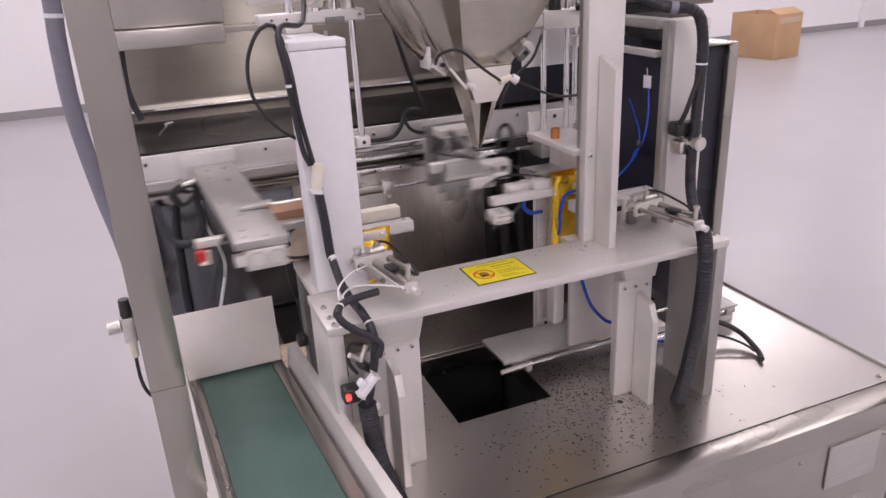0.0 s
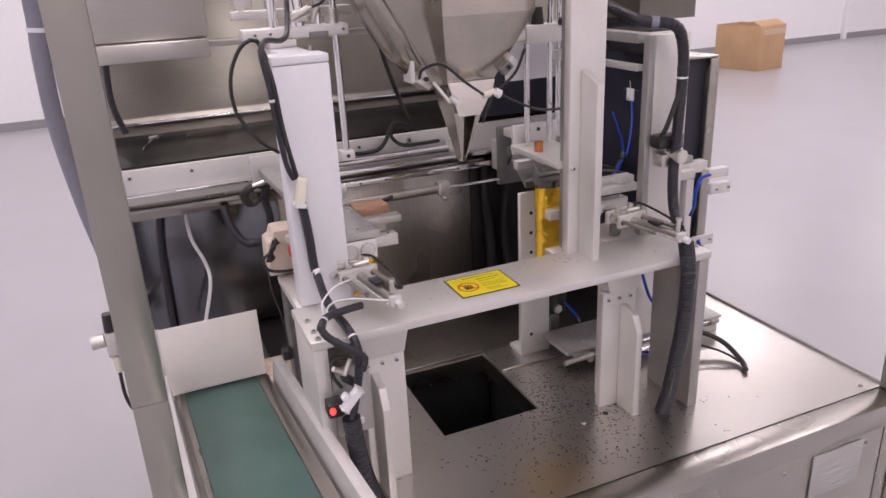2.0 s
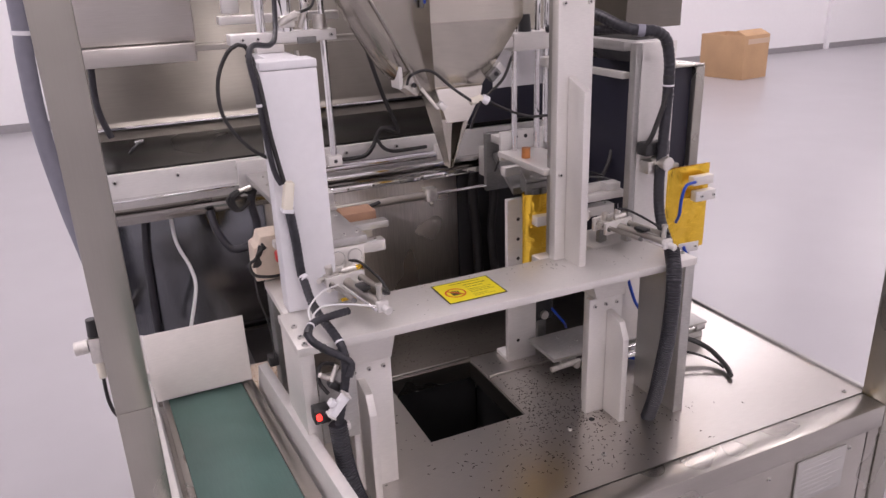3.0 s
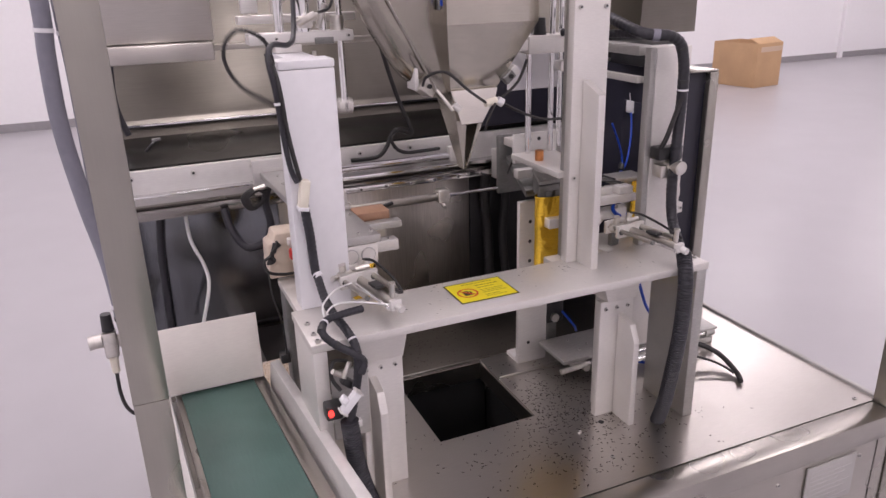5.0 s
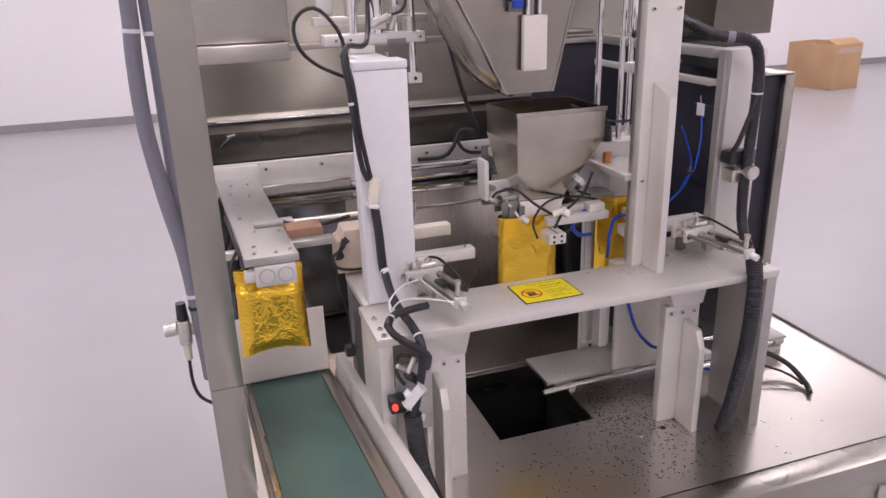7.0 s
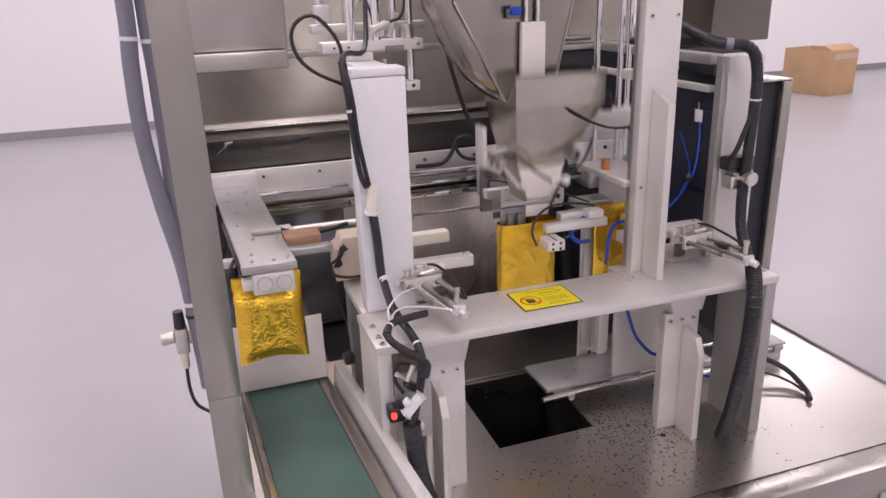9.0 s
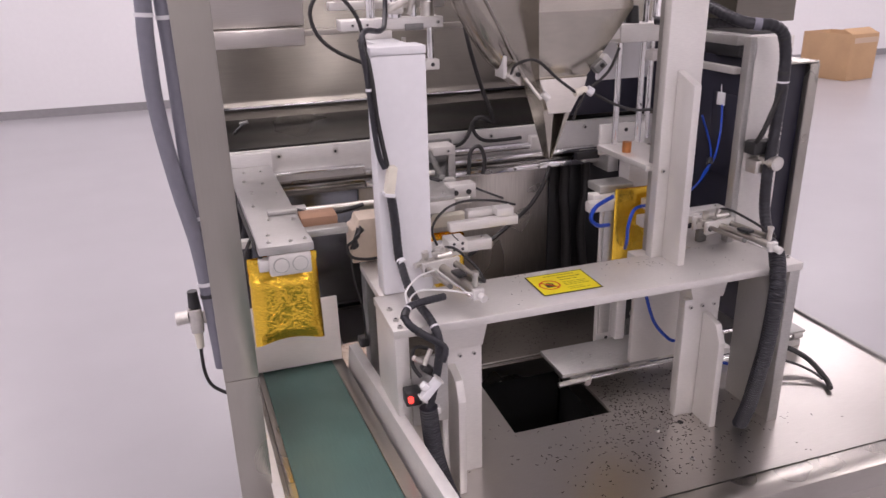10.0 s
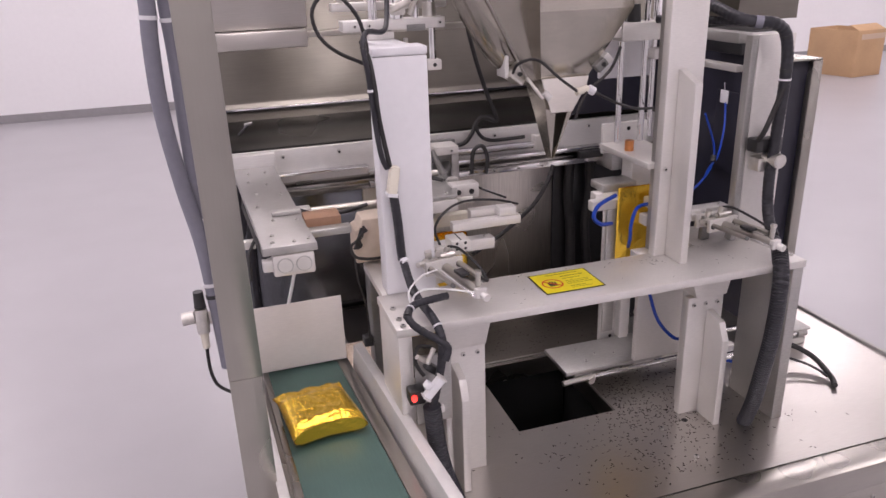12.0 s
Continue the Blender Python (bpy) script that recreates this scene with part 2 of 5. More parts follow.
# ---- room ----
def slab(name, x0, x1, y0, y1, z0, z1, mat, label):
    return tagged(finish(name, box(x0, x1, y0, y1, z0, z1, 0), mat, False), label, kind="structure")


slab("floor", ROOM_X0, ROOM_X1, ROOM_Y0, ROOM_Y1, -0.1, 0, FLOOR, "smooth pale grey epoxy workshop floor")
slab("wall_north", ROOM_X0, ROOM_X1, ROOM_Y1, ROOM_Y1 + 0.15, -0.1, ROOM_H, WALL, "plain white painted workshop wall")
slab("wall_south", ROOM_X0, ROOM_X1, ROOM_Y0 - 0.15, ROOM_Y0, -0.1, ROOM_H, WALL, "plain white painted workshop wall")
slab("wall_west", ROOM_X0 - 0.15, ROOM_X0, ROOM_Y0 - 0.15, ROOM_Y1 + 0.15, -0.1, ROOM_H, WALL, "plain white painted workshop wall")
slab("wall_east", ROOM_X1, ROOM_X1 + 0.15, ROOM_Y0 - 0.15, ROOM_Y1 + 0.15, -0.1, ROOM_H, WALL, "plain white painted workshop wall")
slab("ceiling", ROOM_X0 - 0.15, ROOM_X1 + 0.15, ROOM_Y0 - 0.15, ROOM_Y1 + 0.15, ROOM_H, ROOM_H + 0.1, CEILING, "flat white ceiling")
slab("baseboard", ROOM_X0, ROOM_X1, ROOM_Y1 - 0.012, ROOM_Y1, 0, 0.10, SKIRTING, "low grey skirting along the white wall")
slab("trim", 12.05, 12.13, ROOM_Y1 - 0.07, ROOM_Y1, 0, ROOM_H, WALL, "narrow white pipe casing on the wall")
for lx, ly in LAMPS:
    lamp = thing("ceiling_light", "flush white rectangular ceiling light panel", "ceiling light", (lx, ly, ROOM_H), "ceiling light panels")
    part("frame", box(-0.79, 0.79, -0.54, 0.54, -0.05, 0, 0.004), WHITE, lamp)
    part("diffuser", box(-0.75, 0.75, -0.5, 0.5, -0.062, -0.052, 0.002), PANEL, lamp, "glowing white diffuser")


def carton():
    ob = thing("cardboard_box", "open brown cardboard carton standing on the floor", "box", (8.33, 8.28, 0))
    ob.rotation_euler = (0, 0, radians(8))
    w, d, h, t = 0.27, 0.37, 0.60, 0.012
    part("side_panel", box(-w, w, -d, -d + t, 0, h, 0.002), CARD, ob)
    part("side_panel", box(-w, w, d - t, d, 0, h, 0.002), CARD, ob)
    part("side_panel", box(-w, -w + t, -d + t, d - t, 0, h, 0.002), CARD, ob)
    part("side_panel", box(w - t, w, -d + t, d - t, 0, h, 0.002), CARD, ob)
    part("bottom", box(-w + t, w - t, -d + t, d - t, 0, t, 0.002), CARD, ob)
    part("flap", box(-w + 0.01, w - 0.01, 0, 0.16, -t, 0, 0.002, pose(0, -d + 0.005, h, 24, 0, 0)), CARD, ob, "half folded top flap")
    part("tape", box(-0.2, w + 0.002, -d - 0.002, -d - 0.0005, h - 0.12, h - 0.05, 0), TAPE, ob, "strip of parcel tape")


carton()


# ---- packing machine: table, frame and posts ----
DZ = 0.75
HX0, HX1, HY0, HY1 = 0.442, 0.651, 1.105, 1.358


def machine_table():
    ob = thing("machine_table", "stainless steel machine table with a square drop hole", "machine table")
    x0, x1, y0, y1, t = 0.158, 1.310, 0.8555, 1.76, 0.003
    bm = bmesh.new()
    for a, b, c, d in ((x0, HX0, y0, y1), (HX1, x1, y0, y1), (HX0, HX1, y0, HY0), (HX0, HX1, HY1, y1)):
        add_box(bm, a, b, c, d, DZ - t, DZ)
    part("top_plate", bm, DECK, ob, "brushed stainless table top", False)
    bm = bmesh.new()
    k = 0.0025
    add_box(bm, HX0, HX0 + k, HY0, HY1, DZ - 0.045, DZ - t)
    add_box(bm, HX1 - k, HX1, HY0, HY1, DZ - 0.045, DZ - t)
    add_box(bm, HX0 + k, HX1 - k, HY0, HY0 + k, DZ - 0.045, DZ - t)
    add_box(bm, HX0 + k, HX1 - k, HY1 - k, HY1, DZ - 0.045, DZ - t)
    part("hole_flange", bm, STEEL, ob, "folded steel rim of the drop hole", False)
    part("edge_strip", box(HX0 - 0.02, HX1, HY1 + 0.001, HY1 + 0.006, DZ, DZ + 0.005, 0.001), STEEL, ob)
    # Added sheet that darkens the deck behind the hole by its colour.
    part("rear_plate", box(0.20, 1.10, HY1 + 0.007, 1.755, DZ, DZ + 0.0025, 0.0005), REAR, ob, "thin added sheet with the deck's dark reflection in its colour")
    part("edge_strip", box(HX1 + 0.001, 0.90, 1.262, 1.268, DZ, DZ + 0.006, 0.001), STEEL, ob)
    part("front_tube", box(-0.016, 1.30, 0.800, 0.8535, 0.70, DZ + 0.001, 0.004), STEEL, ob)
    part("side_lip", box(1.2985, 1.3095, 0.857, 1.76, DZ - 0.03, DZ - 0.0032, 0.002), DECK, ob)
    part("raised_edge", box(1.3105, 1.323, 0.857, 1.76, DZ - 0.03, DZ + 0.006, 0.003), ALU_MID, ob, "pale raised side edge")
    part("front_panel", box(x0 + 0.02, 1.262, 0.804, 0.808, 0.12, 0.698, 0.001), STEEL, ob)
    part("front_panel", box(1.266, 1.298, 0.804, 0.808, 0.12, 0.698, 0.001), STEEL, ob)
    part("side_panel", box(1.292, 1.296, 0.81, 1.76, 0.12, DZ - 0.004, 0.001), STEEL_UP, ob)
    part("side_panel", box(x0, x0 + 0.004, 0.81, 1.76, 0.12, DZ - 0.004, 0.001), STEEL_UP, ob)
    part("rear_panel", box(x0 + 0.005, 1.29, 1.752, 1.756, 0.12, DZ - 0.004, 0.001), STEEL_UP, ob)
    # Added tray and lining: the hole's inner shade is put into their colour.
    part("inner_tray", box(x0 + 0.005, 1.29, 0.812, 1.75, 0.40, 0.404, 0), VOID, ob, "added tray, near black for the shade below the drop hole")
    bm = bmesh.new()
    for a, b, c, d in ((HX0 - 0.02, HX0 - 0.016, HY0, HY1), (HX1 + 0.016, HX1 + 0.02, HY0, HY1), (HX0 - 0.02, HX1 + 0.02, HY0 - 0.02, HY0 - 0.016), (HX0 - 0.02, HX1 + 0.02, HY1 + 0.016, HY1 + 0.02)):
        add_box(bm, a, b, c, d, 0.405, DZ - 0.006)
    part("chute_lining", bm, VOID, ob, "added lining, near black for the shade in the drop hole", False)
    for px in (x0 + 0.03, 1.27):
        for py in (0.83, 1.72):
            part("leg", box(px - 0.025, px + 0.025, py - 0.025, py + 0.025, 0.05, 0.12, 0.003), STEEL_UP, ob)
            part("foot", rod((px, py, 0), (px, py, 0.05), 0.03, 0.014), BRASS, ob)
    part("corner_post", box(1.301, 1.357, 0.800, 0.856, 0.12, 2.05, 0.004), STEEL_UP, ob, "square steel frame post")
    part("foot", rod((1.329, 0.828, 0), (1.329, 0.828, 0.12), 0.03, 0.014), BRASS, ob)
    plate = part("type_plate", box(1.072, 1.203, 0.7995, 0.803, 0.592, 0.69, 0.0008), PAPER, ob, "grey type plate with faint print")
    for i in range(8):
        part("print_line", box(1.082, 1.19 - 0.015 * ((i * 5) % 3), 0.7988, 0.7994, 0.602 + i * 0.0105, 0.6045 + i * 0.0105, 0), PAPER_INK, plate)
    for p in ((1.271, 0.873), (0.71, 0.925), (0.70, 1.02)):
        screw(ob, (*p, DZ), "z", 1.1)
    for p in ((0.757, 1.029), (0.86, 1.12), (1.115, 1.20), (1.145, 1.21), (1.175, 1.22), (1.10, 1.16)):
        part("bolt_hole", rod((*p, DZ - 0.001), (*p, DZ + 0.0006), 0.006), BLACK, ob, "dark open bolt hole")
    for p in ((1.215, 0.676), (1.0, 0.676), (0.62, 0.676)):
        screw(ob, (p[0], 0.804, p[1]), "-y")


def left_post():
    ob = thing("frame_post", "tall square brushed steel frame post with a welded joint", "frame post", (-0.038, 0.851, 0))
    part("upper_tube", box(-0.0203, 0.0203, -0.0208, 0.0208, 1.124, 2.05, 0.001), STEEL_UP, ob)
    part("lower_tube", box(-0.020, 0.020, -0.0205, 0.0205, 0.05, 1.1236, 0.001), STEEL_UP, ob)
    part("foot", rod((0, 0, 0), (0, 0, 0.05), 0.034, 0.014), BRASS, ob)


machine_table()
left_post()


def rear_tank():
    ob = thing("product_tank", "broad stainless steel tank behind the guide rail", "tank")
    # curved body: lower wall, shoulder ledge and sloping upper wall
    profile = [(1.79, 0.752), (1.79, 1.205), (1.93, 1.222), (1.95, 1.262), (1.965, 1.275), (2.15, 1.95), (2.5, 1.95), (2.5, 0.752)]
    part("body", prism(profile, "x", -0.055, 1.28, 0.004), TANK, ob, "bent stainless body")
    # Ledge split from the tank; its near-black tone paints a dark reflection.
    part("ledge", prism([(1.717, 1.203), (1.717, 1.2095), (1.935, 1.236), (1.935, 1.226)], "x", -0.05, 1.09, 0.001), LEDGE, ob, "sheet ledge with its dark reflection put into the colour")
    part("seam", box(-0.05, 1.09, 1.938, 1.952, 1.258, 1.266, 0.002), CHROME, ob, "bright welded seam")
    part("top_edge", box(0.168, 0.95, 1.70, 1.74, 1.450, 1.462, 0.001), STEEL, ob, "narrow steel strip")
    part("cover_tube", box(-0.06, 0.165, 1.51, 1.56, 1.448, 1.482, 0.003), DECK, ob, "horizontal steel tube")
    part("cover_box", box(-0.06, 0.170, 1.536, 1.60, 1.483, 1.9, 0.003), DECK, ob, "folded stainless cover box")
    part("dark_panel", box(0.80, 1.12, 1.722, 1.745, 1.216, 1.428, 0.001), NAVY, ob, "dark navy back panel")
    part("panel_ledge", box(0.80, 1.12, 1.70, 1.75, 1.4285, 1.442, 0.001), STEEL, ob)
    part("stand", box(-0.05, 1.09, 1.80, 2.49, 0.0, 0.75, 0.004), TANK, ob)
    # One panel in two tones, painting the darker reflection at its left.
    part("lower_panel", box(-0.05, 0.298, 1.772, 1.782, 0.752, 1.096, 0.001), SPLASH_DARK, ob, "polished splash panel, its darker reflection put into the colour")
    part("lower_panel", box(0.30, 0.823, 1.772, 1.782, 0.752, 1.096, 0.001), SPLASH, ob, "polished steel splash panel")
    part("black_panel", box(0.825, 1.12, 1.772, 1.782, 0.752, 1.096, 0.001), BLACK, ob, "glossy black splash panel")
    part("latch", sweep([(0.018, 1.80, 1.228), (0.03, 1.80, 1.240), (0.042, 1.81, 1.248)], 0.0035, 8), BLACK, ob, "small black latch lever")
    part("latch", rod((0.034, 1.81, 1.249), (0.054, 1.81, 1.252), 0.0045), DULL, ob)


rear_tank()


def guide_rail():
    ob = thing("guide_rail", "pale aluminium guide rail bar with linear bearing tracks", "guide rail")
    part("face_plate", box(-0.045, 1.09, 1.70, 1.716, 1.127, 1.205, 0.001), SHEET, ob, "pale face plate with cap screws")
    part("lower_ledge", box(-0.045, 0.92, 1.688, 1.745, 1.094, 1.118, 0.001), MIRROR, ob, "bright folded ledge")
    part("backing", box(-0.045, 1.09, 1.718, 1.785, 1.10, 1.202, 0.001), STEEL, ob)
    part("track", box(0.30, 0.915, 1.676, 1.699, 1.130, 1.140, 0.0015), CHROME, ob, "polished bearing track")
    part("track", box(0.30, 0.915, 1.670, 1.687, 1.099, 1.113, 0.0015), CHROME, ob, "polished bearing track")
    part("track", box(-0.04, 0.30, 1.680, 1.699, 1.148, 1.153, 0.001), CHROME, ob)
    part("end_stop", box(0.85, 0.915, 1.664, 1.687, 1.112, 1.13, 0.002), BLACK, ob)
    for i in range(9):
        screw(ob, (-0.023 + 0.13 * i, 1.70, 1.189), "-y", 1.4)
    for i in range(8):
        screw(ob, (0.42 + 0.065 * i, 1.67, 1.106), "-y", 0.9)
    # air cylinder along the top of the rail
    cyl = part("upper_cylinder", rod((0.42, 1.672, 1.162), (0.72, 1.672, 1.162), 0.0095), CHROME, ob, "long thin air cylinder")
    part("end_cap", box(0.72, 0.745, 1.66, 1.684, 1.15, 1.186, 0.002), ALU, cyl)
    part("end_cap", box(0.40, 0.425, 1.66, 1.684, 1.15, 1.176, 0.002), ALU, cyl)
    part("hanger", box(0.40, 0.43, 1.60, 1.70, 1.07, 1.125, 0.002), ALU, ob)
    part("hanger", box(0.915, 0.945, 1.62, 1.699, 1.085, 1.126, 0.002), ALU_DARK, ob)


guide_rail()


# ---- bridge with end plates, legs and columns ----
BZ = 1.08


def support_bridge():
    ob = thing("support_bridge", "pale aluminium bridge plate on end plates and legs", "support bridge")
    part("bridge_plate", box(0.185, 0.936, 0.970, 1.104, BZ - 0.014, BZ, 0.0015), ALU, ob)
    part("rear_flange", box(0.195, 0.295, 1.105, 1.26, BZ - 0.014, BZ - 0.001, 0.001), ALU, ob)
    part("rear_flange", box(0.68, 0.78, 1.105, 1.135, BZ - 0.014, BZ - 0.001, 0.001), ALU, ob)
    part("rear_flange", box(0.80, 0.936, 1.105, 1.20, BZ - 0.014, BZ - 0.001, 0.001), ALU, ob)
    part("end_plate", box(0.187, 0.209, 0.972, 1.10, DZ, BZ - 0.0145, 0.0015), ALU, ob)
    # Darker copy than the left end plate: dark reflection put into colour.
    part("end_plate", box(0.913, 0.9355, 0.974, 1.10, DZ, BZ - 0.0145, 0.0015), ALU_DARK, ob)
    for p in ((0.198, 0.98), (0.198, 1.005), (0.198, 1.045), (0.926, 0.999), (0.926, 1.06)):
        screw(ob, (*p, BZ), "z", 1.1)
    for x0, x1, rx, y in ((0.272, 0.348, 0.287, 1.03), (0.757, 0.833, 0.797, 1.05)):
        leg = part("leg", box(x0, x1, y, y + 0.016, DZ, 1.0, 0.0015), ALU, ob)
        part("side_plate", box(x0 + 0.022, x0 + 0.05, y + 0.017, y + 0.05, DZ, 0.995, 0.0015), ALU, leg)
        part("rib", prism([(y - 0.001, DZ), (y - 0.055, DZ), (y - 0.055, 0.93), (y - 0.04, 0.962), (y - 0.001, 0.972)], "x", rx, rx + 0.013, 0.001), ALU, leg, "chamfered stiffening rib")
        part("top_block", prism([(x0 + 0.01, 1.002), (x1 - 0.002, 1.002), (x1 + 0.012, BZ - 0.0155), (x0 - 0.012, BZ - 0.0155)], "y", y - 0.010, y + 0.055, 0.0015), ALU, leg)
        for i in range(3):
            screw(leg, (x0 + 0.012 + i * 0.025, y, 0.985), "-y", 0.95)
    part("guard_strip", box(0.262, 0.272, 0.985, 1.0, 0.76, 0.95, 0.0015), ALU, ob)


support_bridge()


def columns():
    left = thing("column", "tall white-painted box column on the bridge", "column", (0.244, 1.1, BZ))
    part("post", box(-0.041, 0.044, 0, 0.040, 0, 0.385, 0.003), WHITE, left)
    part("cap", box(-0.0413, 0.0443, -0.0005, 0.05, 0.3855, 0.398, 0.002), WHITE, left)
    part("rear_arm", box(-0.012, 0.04, 0.051, 0.205, 0.372, 0.394, 0.002), WHITE, left)
    screw(left, (0.03, 0, 0.06), "-y", 0.8)
    mid = thing("column", "aluminium column plate with a vertical stiffening rib", "column", (0.73, 1.085, BZ))
    part("post", box(-0.031, 0.04, 0.0, 0.02, 0, 0.50, 0.0015), ALU, mid)
    part("side_plate", box(-0.022, -0.006, 0.021, 0.045, 0, 0.50, 0.0015), ALU_DARK, mid)
    part("rib", prism([(-0.001, 0.0), (-0.05, 0.0), (-0.05, 0.315), (-0.001, 0.335)], "x", -0.010, 0.004, 0.001), ALU, mid, "tall stiffening rib")
    screw(mid, (-0.022, 0, 0.163), "-y", 1.0)
    for x in (-0.02, 0.03):
        screw(mid, (x, 0, 0.455), "-y", 1.0)
    right = thing("column", "aluminium portal column with a bundled hose strapped to it", "column", (0.92, 1.1, BZ))
    part("post", box(-0.032, 0.046, 0.0, 0.02, 0, 0.378, 0.0015), ALU, right)
    # Left side of the post; its shaded look is put into darker aluminium.
    part("side_plate", box(-0.046, -0.033, 0.0, 0.018, 0, 0.378, 0.0015), ALU_DARK, right)
    part("top_bar", box(-0.05, -0.022, 0.031, 0.45, 0.362, 0.38, 0.0015), ALU_DARK, right)
    part("middle_bar", box(-0.05, -0.034, 0.031, 0.45, 0.312, 0.324, 0.0015), ALU, right)
    clamp = part("hose_clamp", box(-0.036, 0.0, -0.03, -0.001, 0.175, 0.20, 0.004), BLACK, right, "black hose clamp")
    part("clamp_band", rod((0.005, -0.024, 0.176), (0.005, -0.024, 0.20), 0.014), BLACK, right)
    knob = part("pressure_knob", rod((-0.003, -0.02, 0.165), (-0.003, -0.055, 0.163), 0.013), BRASS, right, "round silver adjusting knob")
    part("dial", rod((-0.003, -0.0552, 0.163), (-0.003, -0.0565, 0.163), 0.0095), ALU, knob)
    part("valve_body", box(-0.028, 0.008, -0.03, -0.002, 0.14, 0.165, 0.003), BRASS, right)


columns()


def magazine_cabinet():
    ob = thing("magazine_cabinet", "dark navy cabinet with a pale steel front edge", "cabinet")
    part("body", box(1.135, 1.212, 1.302, 1.745, DZ, 1.375, 0.002), NAVY, ob)
    part("front_edge", box(1.188, 1.213, 1.285, 1.301, DZ, 1.375, 0.002), STEEL_UP, ob, "pale steel front edge")
    part("top_plate", box(1.134, 1.213, 1.286, 1.746, 1.3755, 1.380, 0.002), STEEL_UP, ob)


magazine_cabinet()


def warning_label():
    ob = thing("warning_label", "yellow no-touching warning label stuck on the bridge", "label", (0.447, 1.003, BZ + 0.0006))
    w, d = 0.108, 0.081
    part("border", box(0, w, 0, d, 0, 0.0004, 0), PRINT, ob, "black border", False)
    part("sheet", box(0.0025, w - 0.0025, 0.0025, d - 0.0025, 0.0004, 0.0008, 0), YELLOW, ob, "", False)
    bm = bmesh.new()
    n, cx, cy = 40, 0.027, 0.036
    rings = [[bm.verts.new((cx + r * 1.0 * math.cos(2 * math.pi * k / n), cy + r * math.sin(2 * math.pi * k / n), 0.0011)) for k in range(n)] for r in (0.0185, 0.0155)]
    for k in range(n):
        bm.faces.new((rings[0][k], rings[0][(k + 1) % n], rings[1][(k + 1) % n], rings[1][k]))
    part("ring", bm, PRINT_RED, ob, "red prohibition ring", False)
    part("bar", box(-0.0155, 0.0155, -0.0015, 0.0015, 0.0012, 0.0014, 0, pose(cx, cy, 0, 0, 0, -45)), PRINT_RED, ob, "", False)
    bm = bmesh.new()
    for i, (dx, h) in enumerate(((-0.006, 0.007), (-0.002, 0.0095), (0.002, 0.009), (0.006, 0.006))):
        add_box(bm, cx + dx - 0.0014, cx + dx + 0.0014, cy, cy + h, 0.0009, 0.00105)
    add_box(bm, cx - 0.0075, cx + 0.0075, cy - 0.009, cy + 0.001, 0.0009, 0.00105)
    part("pictogram", bm, PRINT, ob, "black pictogram", False)
    rnd = random.Random(11)
    for x0, x1, y, h in ((0.03, 0.088, 0.069, 0.0022), (0.052, 0.094, 0.058, 0.0030), (0.052, 0.088, 0.049, 0.0022), (0.052, 0.098, 0.039, 0.0015), (0.052, 0.092, 0.033, 0.0015), (0.052, 0.097, 0.027, 0.0015), (0.052, 0.083, 0.017, 0.0015), (0.052, 0.094, 0.011, 0.0015)):
        while x0 < x1 - 0.003:
            wide = min(rnd.uniform(0.003, 0.009), x1 - x0)
            part("print_word", box(x0, x0 + wide, y, y + h, 0.0009, 0.0011, 0), PRINT_FAINT, ob, "", False)
            x0 += wide + 0.0015


warning_label()


# ---- discharge conveyor ----
def conveyor():
    ob = thing("belt_conveyor", "inclined belt conveyor with green belt and pale side guards", "conveyor")
    ob.matrix_world = pose(0.0685, 1.29, 0.862, -6.07, 0, 1.9)
    part("belt", box(-0.0672, 0.0672, -0.95, 0.03, -0.012, 0.0, 0.0015), BELT, ob, "green rubber belt")
    part("bed", box(-0.088, 0.088, -0.95, 0.03, -0.03, -0.013, 0.002), STEEL, ob)
    part("edge_rail", box(0.0675, 0.089, -0.95, 0.022, -0.012, 0.001, 0.001), STEEL, ob)
    part("edge_rail", box(-0.078, -0.0675, -0.95, 0.022, -0.012, 0.001, 0.001), STEEL, ob)
    part("side_guard", prism([(0.090, -0.06), (0.093, -0.06), (0.104, 0.030), (0.118, 0.032), (0.118, 0.035), (0.101, 0.033)], "y", -0.95, 0.0, 0.0006), SHEET, ob, "pale bent side guard")
    part("side_guard", prism([(-0.080, -0.06), (-0.083, -0.06), (-0.094, 0.050), (-0.104, 0.052), (-0.104, 0.055), (-0.091, 0.053)], "y", -0.95, 0.0, 0.0006), SHEET, ob, "pale bent side guard")
    part("roller", rod((-0.066, 0.03, -0.018), (0.066, 0.03, -0.018), 0.016), STEEL, ob)
    part("roller", rod((-0.066, -0.95, -0.018), (0.066, -0.95, -0.018), 0.016), STEEL, ob)
    for x in (-0.07, 0.07):
        part("stand", box(x - 0.015, x + 0.015, -0.80, -0.77, -0.93, -0.031, 0.002), STEEL_UP, ob)
        part("stand", box(x - 0.015, x + 0.015, -0.12, -0.09, -0.848, -0.031, 0.002), STEEL_UP, ob)
    back = thing("stop_plate", "pale folded steel stop plate at the end of the belt", "stop plate", (0.066, 1.30, 0.868))
    back.rotation_euler = (radians(-4), 0, radians(0.5))
    part("plate", box(-0.089, 0.089, 0, 0.0025, -0.001, 0.131, 0.0008), PALE, back)
    part("foot_flange", box(-0.089, 0.089, 0.0026, 0.03, -0.004, -0.0015, 0.0006), SHEET, back)
    part("bracket", box(-0.10, -0.089, 0.0, 0.20, 0.03, 0.06, 0.001), SHEET, back)


conveyor()


